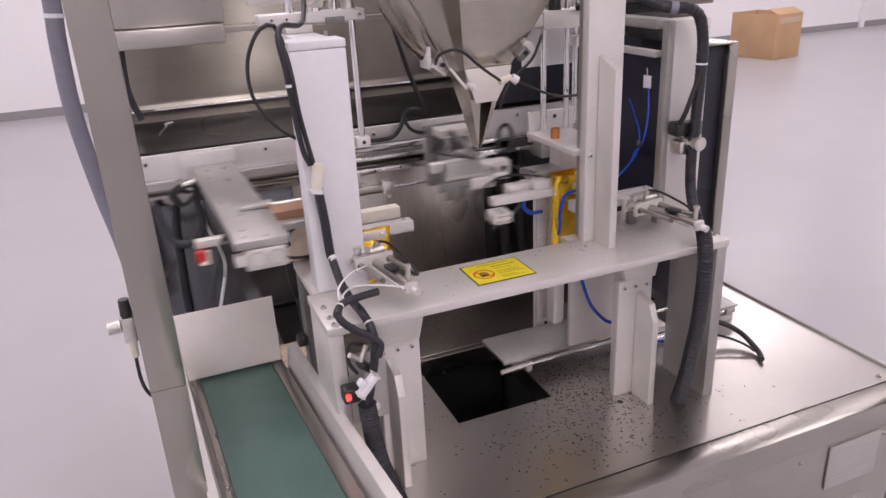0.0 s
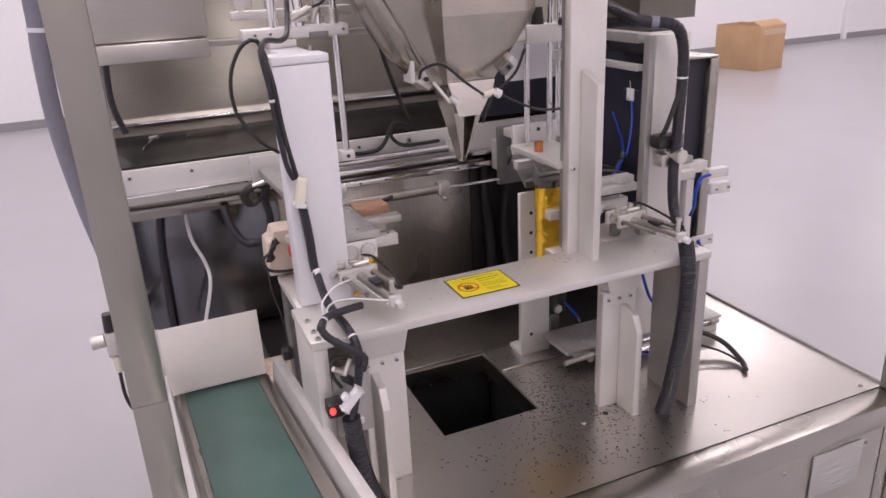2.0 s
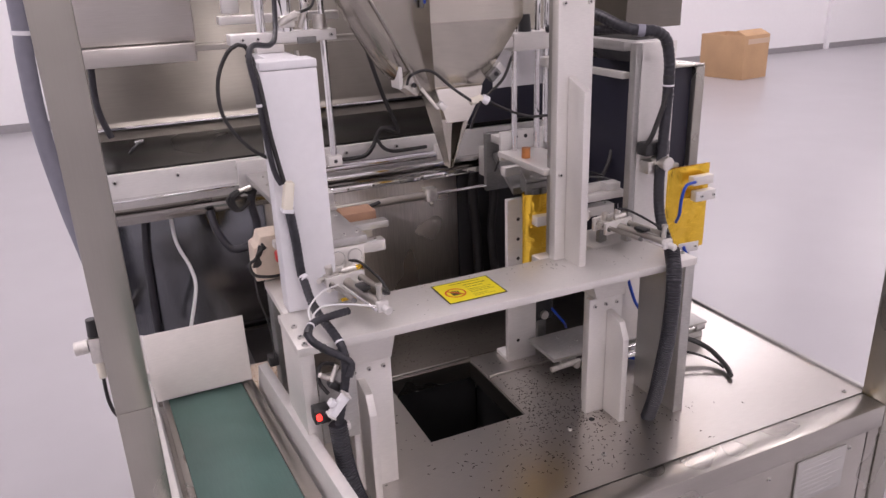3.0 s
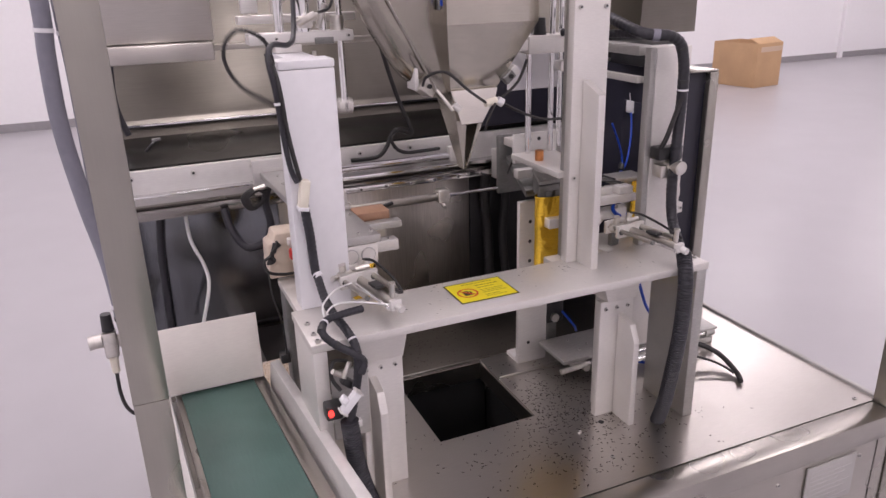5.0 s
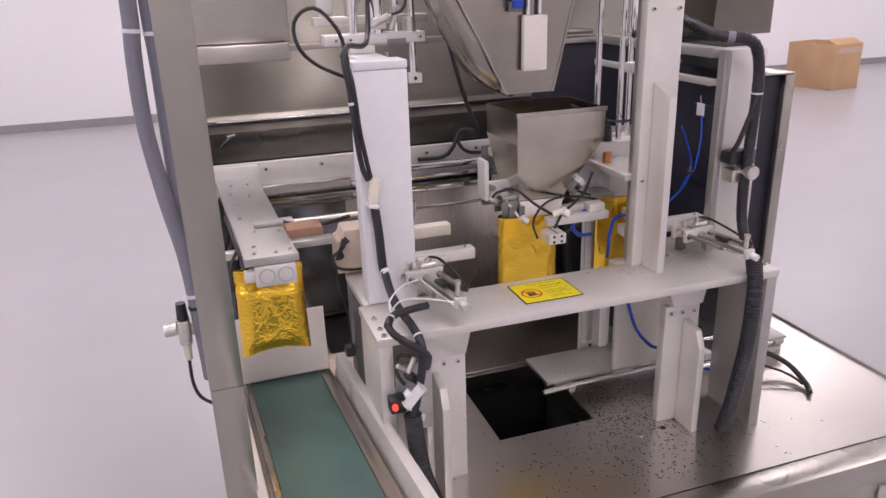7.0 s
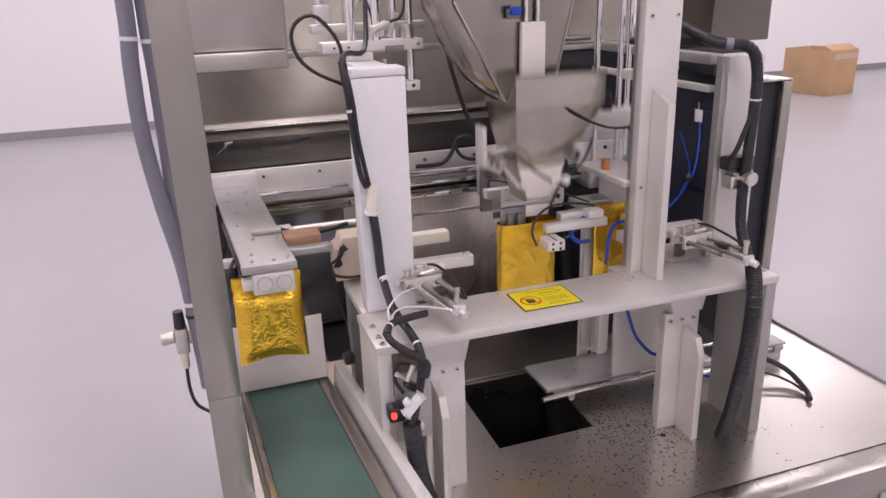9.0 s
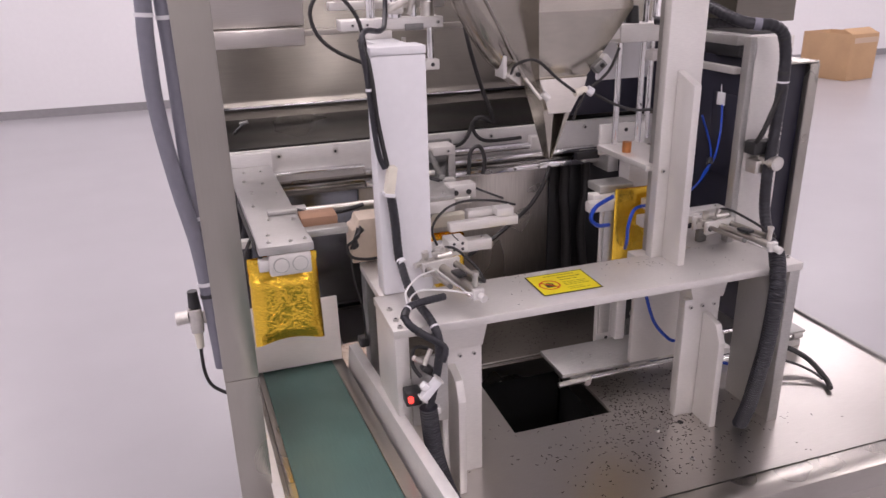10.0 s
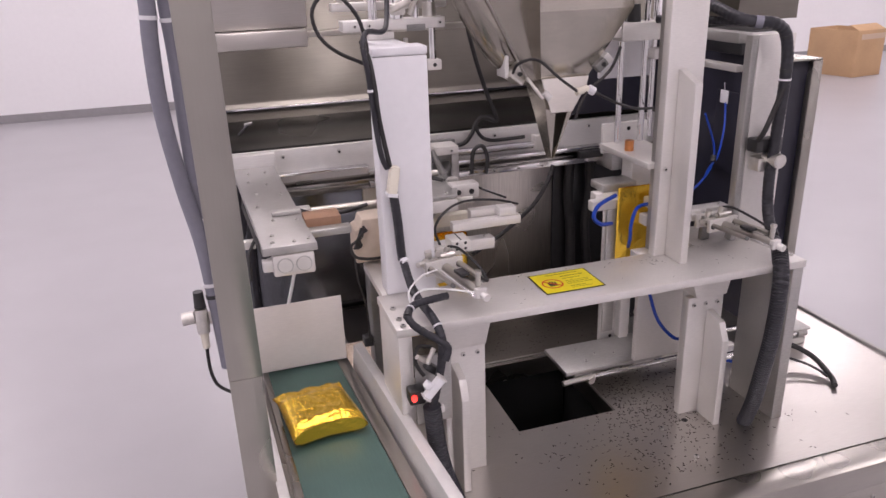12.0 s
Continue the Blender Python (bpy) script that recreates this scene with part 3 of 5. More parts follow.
# ---- filling hopper, moved up and down ----
def frustum(bm, lo, hi, z0, z1):
    """Four walls between two rectangles (x0, x1, y0, y1)."""
    ring = [[bm.verts.new((x, y, z)) for x, y in ((q[0], q[2]), (q[1], q[2]), (q[1], q[3]), (q[0], q[3]))] for q, z in ((lo, z0), (hi, z1))]
    for k in range(4):
        bm.faces.new((ring[0][k], ring[0][(k + 1) % 4], ring[1][(k + 1) % 4], ring[1][k]))


def shell(bm, t=0.002):
    bmesh.ops.remove_doubles(bm, verts=bm.verts[:], dist=1e-5)
    bmesh.ops.recalc_face_normals(bm, faces=bm.faces[:])
    bmesh.ops.solidify(bm, geom=bm.faces[:], thickness=t)
    return bm


def filling_hopper():
    ob = thing("filling_hopper", "stainless steel filling hopper with a split spout", "hopper", (0.587, 1.23, 1.567))
    bm = bmesh.new()
    rim, neck = (-0.087, 0.087, -0.070, 0.075), (-0.068, 0.020, -0.036, 0.045)
    frustum(bm, rim, rim, -0.055, 0.0)
    frustum(bm, neck, rim, -0.171, -0.055)
    part("body", shell(bm), HOPPER_STEEL, ob, "funnel body of brushed steel", False)
    part("rim", box(-0.089, 0.089, -0.073, -0.069, -0.006, 0.002, 0.001), STEEL, ob)
    part("neck_plate", prism([(-0.069, -0.168), (0.021, -0.168), (0.017, -0.184), (-0.009, -0.228), (-0.050, -0.228), (-0.064, -0.184)], "y", -0.0425, -0.0385, 0.0006), PALE, ob, "pale clamp plate")
    tip = (-0.035, -0.020, -0.317)
    for sx in (-1, 1):
        bm = bmesh.new()
        top, cx = -0.168, -0.024
        a, b = bm.verts.new((cx + sx * 0.043, -0.036, top)), bm.verts.new((cx + sx * 0.043, 0.045, top))
        c, d = bm.verts.new((tip[0] + sx * 0.002, 0.005, tip[2])), bm.verts.new((tip[0] + sx * 0.002, tip[1], tip[2]))
        e = bm.verts.new((cx + sx * 0.022, -0.036, top))
        f = bm.verts.new((cx + sx * 0.012, -0.030, top - 0.06))
        bm.faces.new((a, b, c, d))
        bm.faces.new((a, d, f, e))
        part("spout_flap", shell(bm, 0.0018), HOPPER_STEEL, ob, "pointed steel spout flap")
    bm = bmesh.new()
    bm.faces.new([bm.verts.new(p) for p in ((-0.065, 0.045, -0.168), (0.017, 0.045, -0.168), (tip[0] + 0.001, 0.004, tip[2]), (tip[0] - 0.001, 0.004, tip[2]))])
    part("spout_back", shell(bm, 0.0015), STEEL, ob)
    bracket = part("flap_cylinder", box(-0.016, 0.016, -0.016, 0.016, -0.016, 0.016, 0.003, pose(-0.105, -0.01, -0.158, 0, 35, 15)), BRASS, ob, "small silver air cylinder", False)
    part("screw_head", rod((-0.105, -0.028, -0.158), (-0.105, -0.032, -0.158), 0.004), BLACK, bracket)
    part("link", rod((-0.092, -0.03, -0.165), (-0.07, -0.05, -0.20), 0.003), BRASS, bracket)
    bracket = part("flap_cylinder", box(-0.014, 0.014, -0.008, 0.008, -0.008, 0.008, 0.002, pose(0.040, -0.05, -0.148, 0, -40, 0)), DULL, ob, "small silver air cylinder", False)
    part("fitting", rod((0.0, -0.078, -0.184), (-0.022, -0.08, -0.188), 0.0065), NYLON, bracket)
    part("end_block", box(-0.006, 0.006, -0.0085, 0.0085, -0.009, 0.009, 0.002, pose(0.050, -0.05, -0.139, 0, -40, 0)), SHEET, bracket)
    part("screw_head", rod((0.040, -0.058, -0.148), (0.040, -0.061, -0.148), 0.004), BLACK, bracket)
    part("fitting", rod((0.002, -0.078, -0.184), (0.012, -0.08, -0.19), 0.0075), WHITE, bracket)
    part("hinge", rod((-0.08, -0.076, -0.185), (-0.07, -0.078, -0.195), 0.006), SHEET, ob)
    part("side_guide", box(-0.129, -0.121, -0.02, 0.02, -0.165, -0.09, 0.002), SHEET, ob, "pale guide plate")
    part("guide_arm", box(-0.120, -0.07, 0.0, 0.012, -0.15, -0.135, 0.002), SHEET, ob)
    part("side_bracket", box(0.086, 0.1205, 0.022, 0.05, -0.115, -0.095, 0.002), ALU, ob)
    lift = part("lift_bracket", box(0.121, 0.228, 0.02, 0.065, -0.122, -0.089, 0.002), ALU, ob, "aluminium lift block on guide rods")
    part("nut", rod((0.155, 0.04, -0.0885), (0.155, 0.04, -0.057), 0.013, 0.01), BLACK, lift, "black knurled nut")
    part("back_plate", box(0.113, 0.225, 0.08, 0.095, -0.197, -0.1225, 0.002), WHITE, lift, "white back plate")
    for a in ([(-0.118, -0.03, -0.155), (-0.125, -0.07, -0.135), (-0.10, -0.09, -0.128), (-0.06, -0.09, -0.16), (-0.022, -0.082, -0.186)], [(-0.004, -0.084, -0.188), (-0.016, -0.084, -0.21), (-0.022, -0.078, -0.235)], [(0.012, -0.075, -0.182), (0.045, -0.075, -0.155), (0.068, -0.065, -0.12)]):
        part("cable", sweep(a, 0.0026, 8), RUBBER, ob, "thin black cable")
    return ob


def upper_chute():
    ob = thing("feed_chute", "stainless steel feed chute above the hopper", "chute", (0.565, 1.25, 1.395))
    bm = bmesh.new()
    frustum(bm, (-0.066, 0.024, -0.045, 0.05), (-0.16, 0.062, -0.05, 0.09), 0.0, 0.17)
    frustum(bm, (-0.16, 0.062, -0.05, 0.09), (-0.20, 0.08, -0.05, 0.12), 0.17, 0.60)
    part("body", shell(bm), CHUTE_STEEL, ob, "", False)
    for x0, x1 in ((-0.066, -0.16), (0.024, 0.062)):
        part("edge_fold", rod((x0, -0.046, 0.0), (x1, -0.051, 0.17), 0.0022, segments=8), STEEL, ob)
    part("sensor_cover", box(-0.043, 0.003, -0.064, -0.0515, 0.040, 0.134, 0.003), PALE, ob, "white plastic sensor cover")
    part("rod", rod((-0.032, -0.057, 0.1345), (-0.032, -0.057, 0.26), 0.004), CHROME, ob)
    part("rod", rod((-0.010, -0.057, 0.1345), (-0.010, -0.057, 0.26), 0.004), CHROME, ob)
    part("valve_rail", box(-0.068, -0.045, -0.0615, -0.0525, 0.140, 0.156, 0.0015), DULL, ob, "dull grey valve rail")
    part("valve", box(-0.066, -0.047, -0.074, -0.062, 0.146, 0.160, 0.003), BLUE, ob, "small blue valve")
    # curved pipe beside the chute
    part("feed_pipe", sweep([(-0.215, -0.01, 0.30), (-0.175, -0.015, 0.18), (-0.125, -0.015, 0.09), (-0.085, -0.005, 0.045), (-0.03, 0.0, 0.02)], 0.034, 22), CHUTE_STEEL, ob, "curved steel pipe")
    return ob


HOPPER = filling_hopper()
upper_chute()


def lift_guide():
    """Guide rods, cross blocks and shelf right of the hopper."""
    ob = thing("lift_guide", "pair of chromed guide rods with aluminium cross blocks", "lift guide")
    for x in (0.719, 0.770):
        part("guide_rod", rod((x, 1.27, 1.25), (x, 1.27, 1.72), 0.006), CHROME, ob)
    part("guide_rod", rod((0.808, 1.30, 1.25), (0.808, 1.30, 1.72), 0.006), CHROME, ob)
    part("clamp", box(0.795, 0.825, 1.275, 1.30, 1.405, 1.425, 0.002), ALU, ob)
    part("shelf", box(0.692, 0.785, 1.112, 1.29, 1.237, 1.248, 0.0015), ALU, ob, "thick aluminium shelf plate")
    part("bush", rod((0.712, 1.212, 1.2485), (0.712, 1.212, 1.268), 0.0085), COPPER, ob, "copper coloured bush")
    part("back_plate", box(0.70, 0.80, 1.291, 1.30, 1.225, 1.285, 0.0015), SHEET, ob)
    for x in (0.735, 0.757):
        part("hole", rod((x, 1.2908, 1.272), (x, 1.2902, 1.272), 0.004), BLACK, ob, "dark bolt hole")
    part("hanger", box(0.745, 0.80, 1.25, 1.29, 1.16, 1.2365, 0.002), SHEET, ob)
    lift = thing("lift_guide", "chromed guide rod with white cross block above the column", "lift guide")
    part("cross_block", box(0.195, 0.375, 1.28, 1.32, 1.488, 1.506, 0.002), SHEET, lift)
    for x in (0.215, 0.24, 0.365):
        screw(lift, (x, 1.28, 1.497), "-y", 0.9)
    part("lower_strip", box(0.305, 0.338, 1.276, 1.2795, 1.485, 1.496, 0.001), DULL, lift)
    part("support", box(0.235, 0.28, 1.27, 1.302, 1.4745, 1.4875, 0.001), ALU, lift)
    for x, r in ((0.25, 0.008), (0.29, 0.014), (0.325, 0.007)):
        part("cylinder", rod((x, 1.295, 1.503), (x, 1.295, 1.74), r), CHROME, lift)
    part("fitting", box(0.278, 0.304, 1.275, 1.31, 1.512, 1.532, 0.004), BRASS, lift, "nickel air fitting")
    part("fitting", rod((0.275, 1.27, 1.52), (0.305, 1.262, 1.535), 0.006), BRASS, lift)
    part("fitting", rod((0.312, 1.28, 1.512), (0.325, 1.27, 1.55), 0.005), BRASS, lift)
    part("air_tube", sweep([(0.31, 1.26, 1.537), (0.33, 1.25, 1.55), (0.335, 1.26, 1.6), (0.32, 1.3, 1.66)], 0.0025, 8), RUBBER, lift)
    part("nut", rod((0.352, 1.30, 1.503), (0.352, 1.30, 1.53), 0.012), BRASS, lift)
    part("stop_screw", rod((0.305, 1.29, 1.473), (0.305, 1.29, 1.455), 0.004), BRASS, lift)
    part("rear_bar", box(0.20, 0.42, 1.41, 1.44, 1.515, 1.53, 0.002), ALU, lift, "second cross bar")
    for x in (0.22, 0.27, 0.36):
        part("spacer", rod((x, 1.425, 1.531), (x, 1.425, 1.60), 0.007), BRASS, lift)
    part("lever", rod((0.27, 1.43, 1.53), (0.31, 1.40, 1.60), 0.005), BRASS, lift)
    part("clip", box(0.205, 0.235, 1.395, 1.41, 1.535, 1.565, 0.002), SHEET, lift)


lift_guide()


def stop_rod():
    ob = thing("stop_rod", "chromed stop rod with a small square end block", "rod", (0.356, 1.30, 1.424))
    part("rod", rod((0, 0, 0.001), (0, 0, 0.46), 0.006), CHROME, ob)
    end = part("end_block", box(-0.013, 0.013, -0.012, 0.012, -0.009, 0.009, 0.002), ALU, ob)
    part("set_screw", rod((0, -0.0118, 0), (0, -0.0126, 0), 0.0035), BLACK, end)
    return ob


STOP_ROD = stop_rod()


def steel_duct():
    ob = thing("steel_duct", "tapered steel duct standing on the dark cabinet", "duct", (1.2, 1.6, 1.381))
    part("stem", box(-0.05, 0.0, -0.06, 0.10, 0.0, 0.06, 0.002), BLACK, ob, "black duct stem")
    bm = bmesh.new()
    frustum(bm, (-0.03, 0.14, -0.08, 0.10), (-0.01, 0.14, -0.08, 0.12), 0.061, 0.5)
    part("body", shell(bm), TANK, ob)
    part("strut", box(-0.14, -0.12, 0.02, 0.04, 0.06, 0.5, 0.002), BLACK, ob)
    part("strut_bar", box(-0.14, -0.03, 0.02, 0.04, 0.045, 0.06, 0.002), BLACK, ob)


steel_duct()


def dark_filler_box():
    # Added box: its black stands in for the dark space behind the columns.
    ob = thing("dark_filler_box", "added black box for the dark space behind the columns", "control box", (1.15, 1.46, 1.3805))
    part("case", box(-0.055, 0.058, -0.06, 0.07, 0, 0.052, 0.003), BLACK, ob)
    # Pale strip painted for the bright slot between the bars.
    part("front_strip", box(-0.05, 0.053, -0.0625, -0.0605, 0.038, 0.048, 0.0008), SHEET, ob, "pale strip painted for a bright slot")
    part("window", box(-0.02, 0.045, -0.0625, -0.0605, 0.008, 0.030, 0.0008), LEDGE, ob, "dark glossy inset on the added box")


dark_filler_box()


# ---- sealing station ----
def sealing_unit():
    ob = thing("sealing_unit", "pair of pale sealing jaws with beige heater blocks", "sealing unit")
    part("rear_jaw", box(0.20, 0.415, 1.285, 1.31, 1.118, 1.140, 0.0015), NYLON, ob, "pale rear jaw bar")
    part("heater_block", prism([(0.181, 1.082), (0.241, 1.082), (0.241, 1.166), (0.197, 1.166), (0.193, 1.150), (0.183, 1.146)], "y", 1.252, 1.308, 0.004), BEIGE, ob, "worn beige heater body")
    part("lower_body", box(0.205, 0.228, 1.265, 1.31, DZ + 0.02, 1.0815, 0.004), DULL, ob, "dull grey lower post")
    part("base_plate", box(0.172, 0.268, 1.372, 1.55, DZ + 0.003, DZ + 0.014, 0.001), BEIGE, ob, "dusty beige base plate")
    part("support", box(0.165, 0.24, 1.245, 1.32, DZ + 0.0005, DZ + 0.019, 0.002), ALU_DARK, ob)
    part("cable", sweep([(0.193, 1.24, 1.155), (0.184, 1.235, 1.135), (0.171, 1.235, 1.124), (0.177, 1.233, 1.104), (0.204, 1.235, 1.095), (0.228, 1.24, 1.093)], 0.0028, 10), RUBBER, ob, "black cable loop")
    for k in range(4):
        part("lead", sweep([(0.197 + 0.002 * k, 1.24, 1.158 - 0.003 * k), (0.192 - 0.003 * k, 1.232 - 0.002 * k, 1.142), (0.184 + 0.002 * k, 1.235, 1.133 - 0.003 * k), (0.176 + 0.002 * k, 1.235, 1.118)], 0.002, 8), RUBBER, ob, "thin black lead")
    part("wire", sweep([(0.176, 1.235, 1.104), (0.178, 1.232, 1.06), (0.190, 1.232, 1.0), (0.194, 1.24, 0.925)], 0.0015, 8), RUBBER, ob)
    part("terminal", box(0.186, 0.2045, 1.262, 1.285, 0.902, 0.922, 0.003), BLACK, ob)


sealing_unit()


def press_jaw(x0, x1, at, label):
    ob = thing("press_jaw", label, "press jaw", at, "press jaws")
    part("bar", box(x0, x1, 0, 0.025, -0.010, 0.010, 0.0015), SHEET, ob)
    mid = (x0 + x1) / 2
    part("yoke", box(mid - 0.026, mid + 0.026, -0.012, -0.0005, -0.009, 0.007, 0.002), ALU, ob)
    for x in (mid - 0.018, mid + 0.018):
        part("stud", rod((x, -0.018, -0.001), (x, -0.0125, -0.001), 0.004), BRASS, ob)
    screw(ob, (x1 - 0.015, 0.012, 0.010), "z", 0.7)
    return ob


JAW_L = press_jaw(0.245, 0.412, (0, 1.145, 1.128), "pale press jaw bar in front of the heater")
JAW_R = press_jaw(0.713, 0.8955, (0, 1.14, 1.128), "pale press jaw bar beside the portal column")


def twin_cylinder(at, turn, label, low):
    ob = thing("air_cylinder", label, "air cylinder", at, "bridge air cylinders")
    ob.rotation_euler = (0, 0, radians(turn))
    part("mount", box(-0.034, 0.034, 0.130, 0.138, low, 0.024, 0.002), ALU, ob)
    part("post", box(-0.010, 0.010, 0.1385, 0.150, -0.034, 0.020, 0.002), DULL, ob)
    part("clamp", box(-0.030, -0.004, 0.112, 0.129, 0.004, 0.022, 0.003), BRASS, ob)
    part("clamp", box(0.006, 0.030, 0.114, 0.129, 0.006, 0.020, 0.003), BRASS, ob)
    for x, y, r in ((-0.026, 0.022, 0.0042), (0.026, 0.018, 0.0048)):
        part("guide_rod", rod((x, y, 0.012), (x, 0.130, 0.012), r), STEEL, ob)
        part("rod_tip", rod((x, y - 0.001, 0.012), (x, y - 0.005, 0.012), r * 0.9), DULL, ob)
    part("barrel", rod((0.002, -0.012, 0.008), (0.002, 0.130, 0.008), 0.0078), STEEL, ob)
    part("piston_rod", rod((-0.010, -0.02, 0.006), (-0.010, 0.12, 0.006), 0.003), CHROME, ob)
    part("collar", box(-0.007, 0.012, -0.022, -0.0125, -0.001, 0.016, 0.002), SHEET, ob)
    part("end_cap", rod((0.004, -0.0225, 0.006), (0.005, -0.034, 0.004), 0.0062), SHEET, ob, "pale end cap")
    part("clamp_plate", box(-0.034, 0.034, 0.098, 0.106, -0.002, 0.022, 0.0015), ALU, ob)
    for x in (-0.026, 0.002, 0.026):
        part("socket", rod((x, 0.0975, 0.010), (x, 0.0965, 0.010), 0.0056), BLACK, ob, "dark bore")
    part("sensor", box(-0.006, 0.010, 0.03, 0.056, 0.0165, 0.022, 0.0015), BLACK, ob, "black position sensor")
    part("throttle", rod((0.003, -0.008, 0.0165), (0.003, -0.009, 0.036), 0.0042), BRASS, ob, "small throttle valve")
    part("throttle_cap", rod((0.003, -0.009, 0.0362), (0.003, -0.009, 0.041), 0.0056, segments=8), BRASS, ob)
    part("knurl", rod((-0.02, 0.118, 0.023), (-0.022, 0.116, 0.036), 0.006), BRASS, ob)
    part("knurl", rod((0.014, 0.122, 0.021), (0.018, 0.122, 0.034), 0.0055), BRASS, ob)
    part("fitting", rod((0.0, 0.112, 0.024), (0.022, 0.104, 0.028), 0.0045), BRASS, ob)
    part("fitting", rod((-0.03, 0.116, 0.016), (-0.044, 0.108, 0.018), 0.0045), BRASS, ob)
    part("cable", sweep([(0.018, 0.122, 0.034), (0.030, 0.105, 0.034), (0.034, 0.05, 0.024), (0.030, 0.02, 0.018), (0.022, -0.004, 0.018), (0.006, -0.008, 0.030)], 0.0024, 8), RUBBER, ob, "thin black cable")


twin_cylinder((0.314, 0.985, BZ + 0.034), 9, "twin-rod air cylinder on the bridge beside the white column", -0.034)
twin_cylinder((0.855, 0.985, BZ + 0.034), 8, "twin-rod air cylinder on the bridge beside the portal column", -0.002)


# ---- gripper arms (moved along the rail) ----
def gripper_arm_left():
    """Origin: middle of the bag mouth, at the rail's x."""
    ob = thing("gripper_arm", "wide aluminium gripper arm with round clamp cylinders", "gripper arm", (0.052, 1.2, 1.15))
    part("carriage_plate", box(-0.075, 0.035, 0.455, 0.472, -0.02, 0.06, 0.0015), SHEET, ob)
    screw(ob, (-0.035, 0.455, 0.025), "-y", 1.6)
    part("carriage", box(-0.06, 0.02, 0.473, 0.497, 0.0, 0.03, 0.0015), ALU, ob)
    part("arm_plate", prism([(-0.06, 0.454), (0.03, 0.454), (0.043, 0.0), (0.047, -0.075), (-0.040, -0.075), (-0.05, 0.2)], "z", 0.018, 0.032, 0.0015), ALU_MID, ob)
    for p in ((-0.03, 0.40), (0.005, 0.40), (-0.035, 0.33), (0.0, 0.30), (-0.025, 0.24), (0.02, 0.22), (-0.03, 0.15), (-0.01, 0.06), (0.03, 0.05), (-0.02, -0.02), (-0.022, -0.055), (0.012, -0.06), (0.036, -0.055)):
        screw(ob, (*p, 0.032), "z", 0.8)
    part("rib", box(-0.01, 0.042, 0.08, 0.1, 0.033, 0.040, 0.0015), ALU_MID, ob)
    part("side_bar", box(0.045, 0.12, 0.02, 0.045, 0.005, 0.0175, 0.0015), ALU_DARK, ob)
    part("heat_shield", box(0.044, 0.108, 0.052, 0.10, 0.006, 0.030, 0.0015), BROWN, ob, "brown laminate block")
    low = part("air_cylinder", rod((0.094, 0.40, -0.068), (0.354, 0.40, -0.068), 0.010), STEEL, ob, "round bright air cylinder")
    part("end_cap", box(0.349, 0.379, 0.385, 0.415, -0.082, -0.05, 0.003), BRASS, low)
    part("fitting", rod((0.36, 0.40, -0.082), (0.36, 0.375, -0.09), 0.005), BRASS, low)
    part("hanger", box(0.02, 0.094, 0.385, 0.415, -0.08, -0.055, 0.002), ALU, low)
    part("hanger", box(0.005, 0.0195, 0.385, 0.42, -0.08, 0.0175, 0.002), ALU, low)
    part("air_hose", sweep([(0.03, 0.36, -0.03), (0.09, 0.33, -0.05), (0.15, 0.32, -0.052), (0.21, 0.33, -0.045)], 0.0045, 10), RUBBER, low, "black air hose")
    block = part("clamp_block", box(-0.026, 0.041, -0.075, -0.045, -0.020, 0.017, 0.004), ALU, ob)
    for x in (-0.007, 0.023):
        part("cylinder_ring", rod((x, -0.0765, -0.001), (x, -0.075, -0.001), 0.0128, segments=28), ALU_DARK, block)
        part("cylinder_face", rod((x, -0.078, -0.001), (x, -0.0766, -0.001), 0.0112, segments=28), ALU, block)
    part("hinge", box(-0.042, -0.0245, -0.07, -0.05, -0.012, 0.008, 0.003), SHEET, ob)
    part("cable", sweep([(-0.055, 0.18, 0.03), (-0.05, 0.05, 0.034), (-0.045, -0.03, 0.03), (-0.034, -0.06, 0.0)], 0.0032, 8), RUBBER, ob, "black cable")
    part("cable", sweep([(-0.045, -0.02, 0.034), (-0.06, -0.04, 0.01), (-0.062, -0.05, -0.03)], 0.0028, 8), RUBBER, ob, "black cable")
    part("hose_loop", sweep([(-0.146, 0.47, -0.045), (-0.138, 0.45, -0.09), (-0.112, 0.43, -0.130), (-0.070, 0.42, -0.120), (-0.054, 0.42, -0.08), (-0.06, 0.42, -0.03), (-0.052, 0.42, 0.004)], 0.009, 12), LOOM, ob, "thick black hose loop")
    for k in range(3):
        part("cable", sweep([(-0.05, 0.42, -0.012 + 0.004 * k), (-0.086 + 0.006 * k, 0.41 - 0.006 * k, 0.008), (-0.112 + 0.006 * k, 0.40, -0.008), (-0.097 + 0.004 * k, 0.40, -0.034), (-0.065, 0.405, -0.022 + 0.003 * k)], 0.0038, 8), RUBBER, ob, "black cable loop")
    part("fitting", rod((-0.085, 0.40, 0.008), (-0.06, 0.40, 0.014), 0.006), BRASS, ob)
    part("connector", rod((-0.083, 0.0, -0.022), (-0.082, 0.005, 0.0), 0.009), NYLON, ob, "ivory connector")
    part("connector", box(-0.096, -0.080, -0.008, 0.008, -0.016, 0.004, 0.004), RED, ob, "red connector")
    part("connector_arm", box(-0.094, -0.046, 0.009, 0.026, 0.003, 0.017, 0.002), ALU, ob)
    return ob


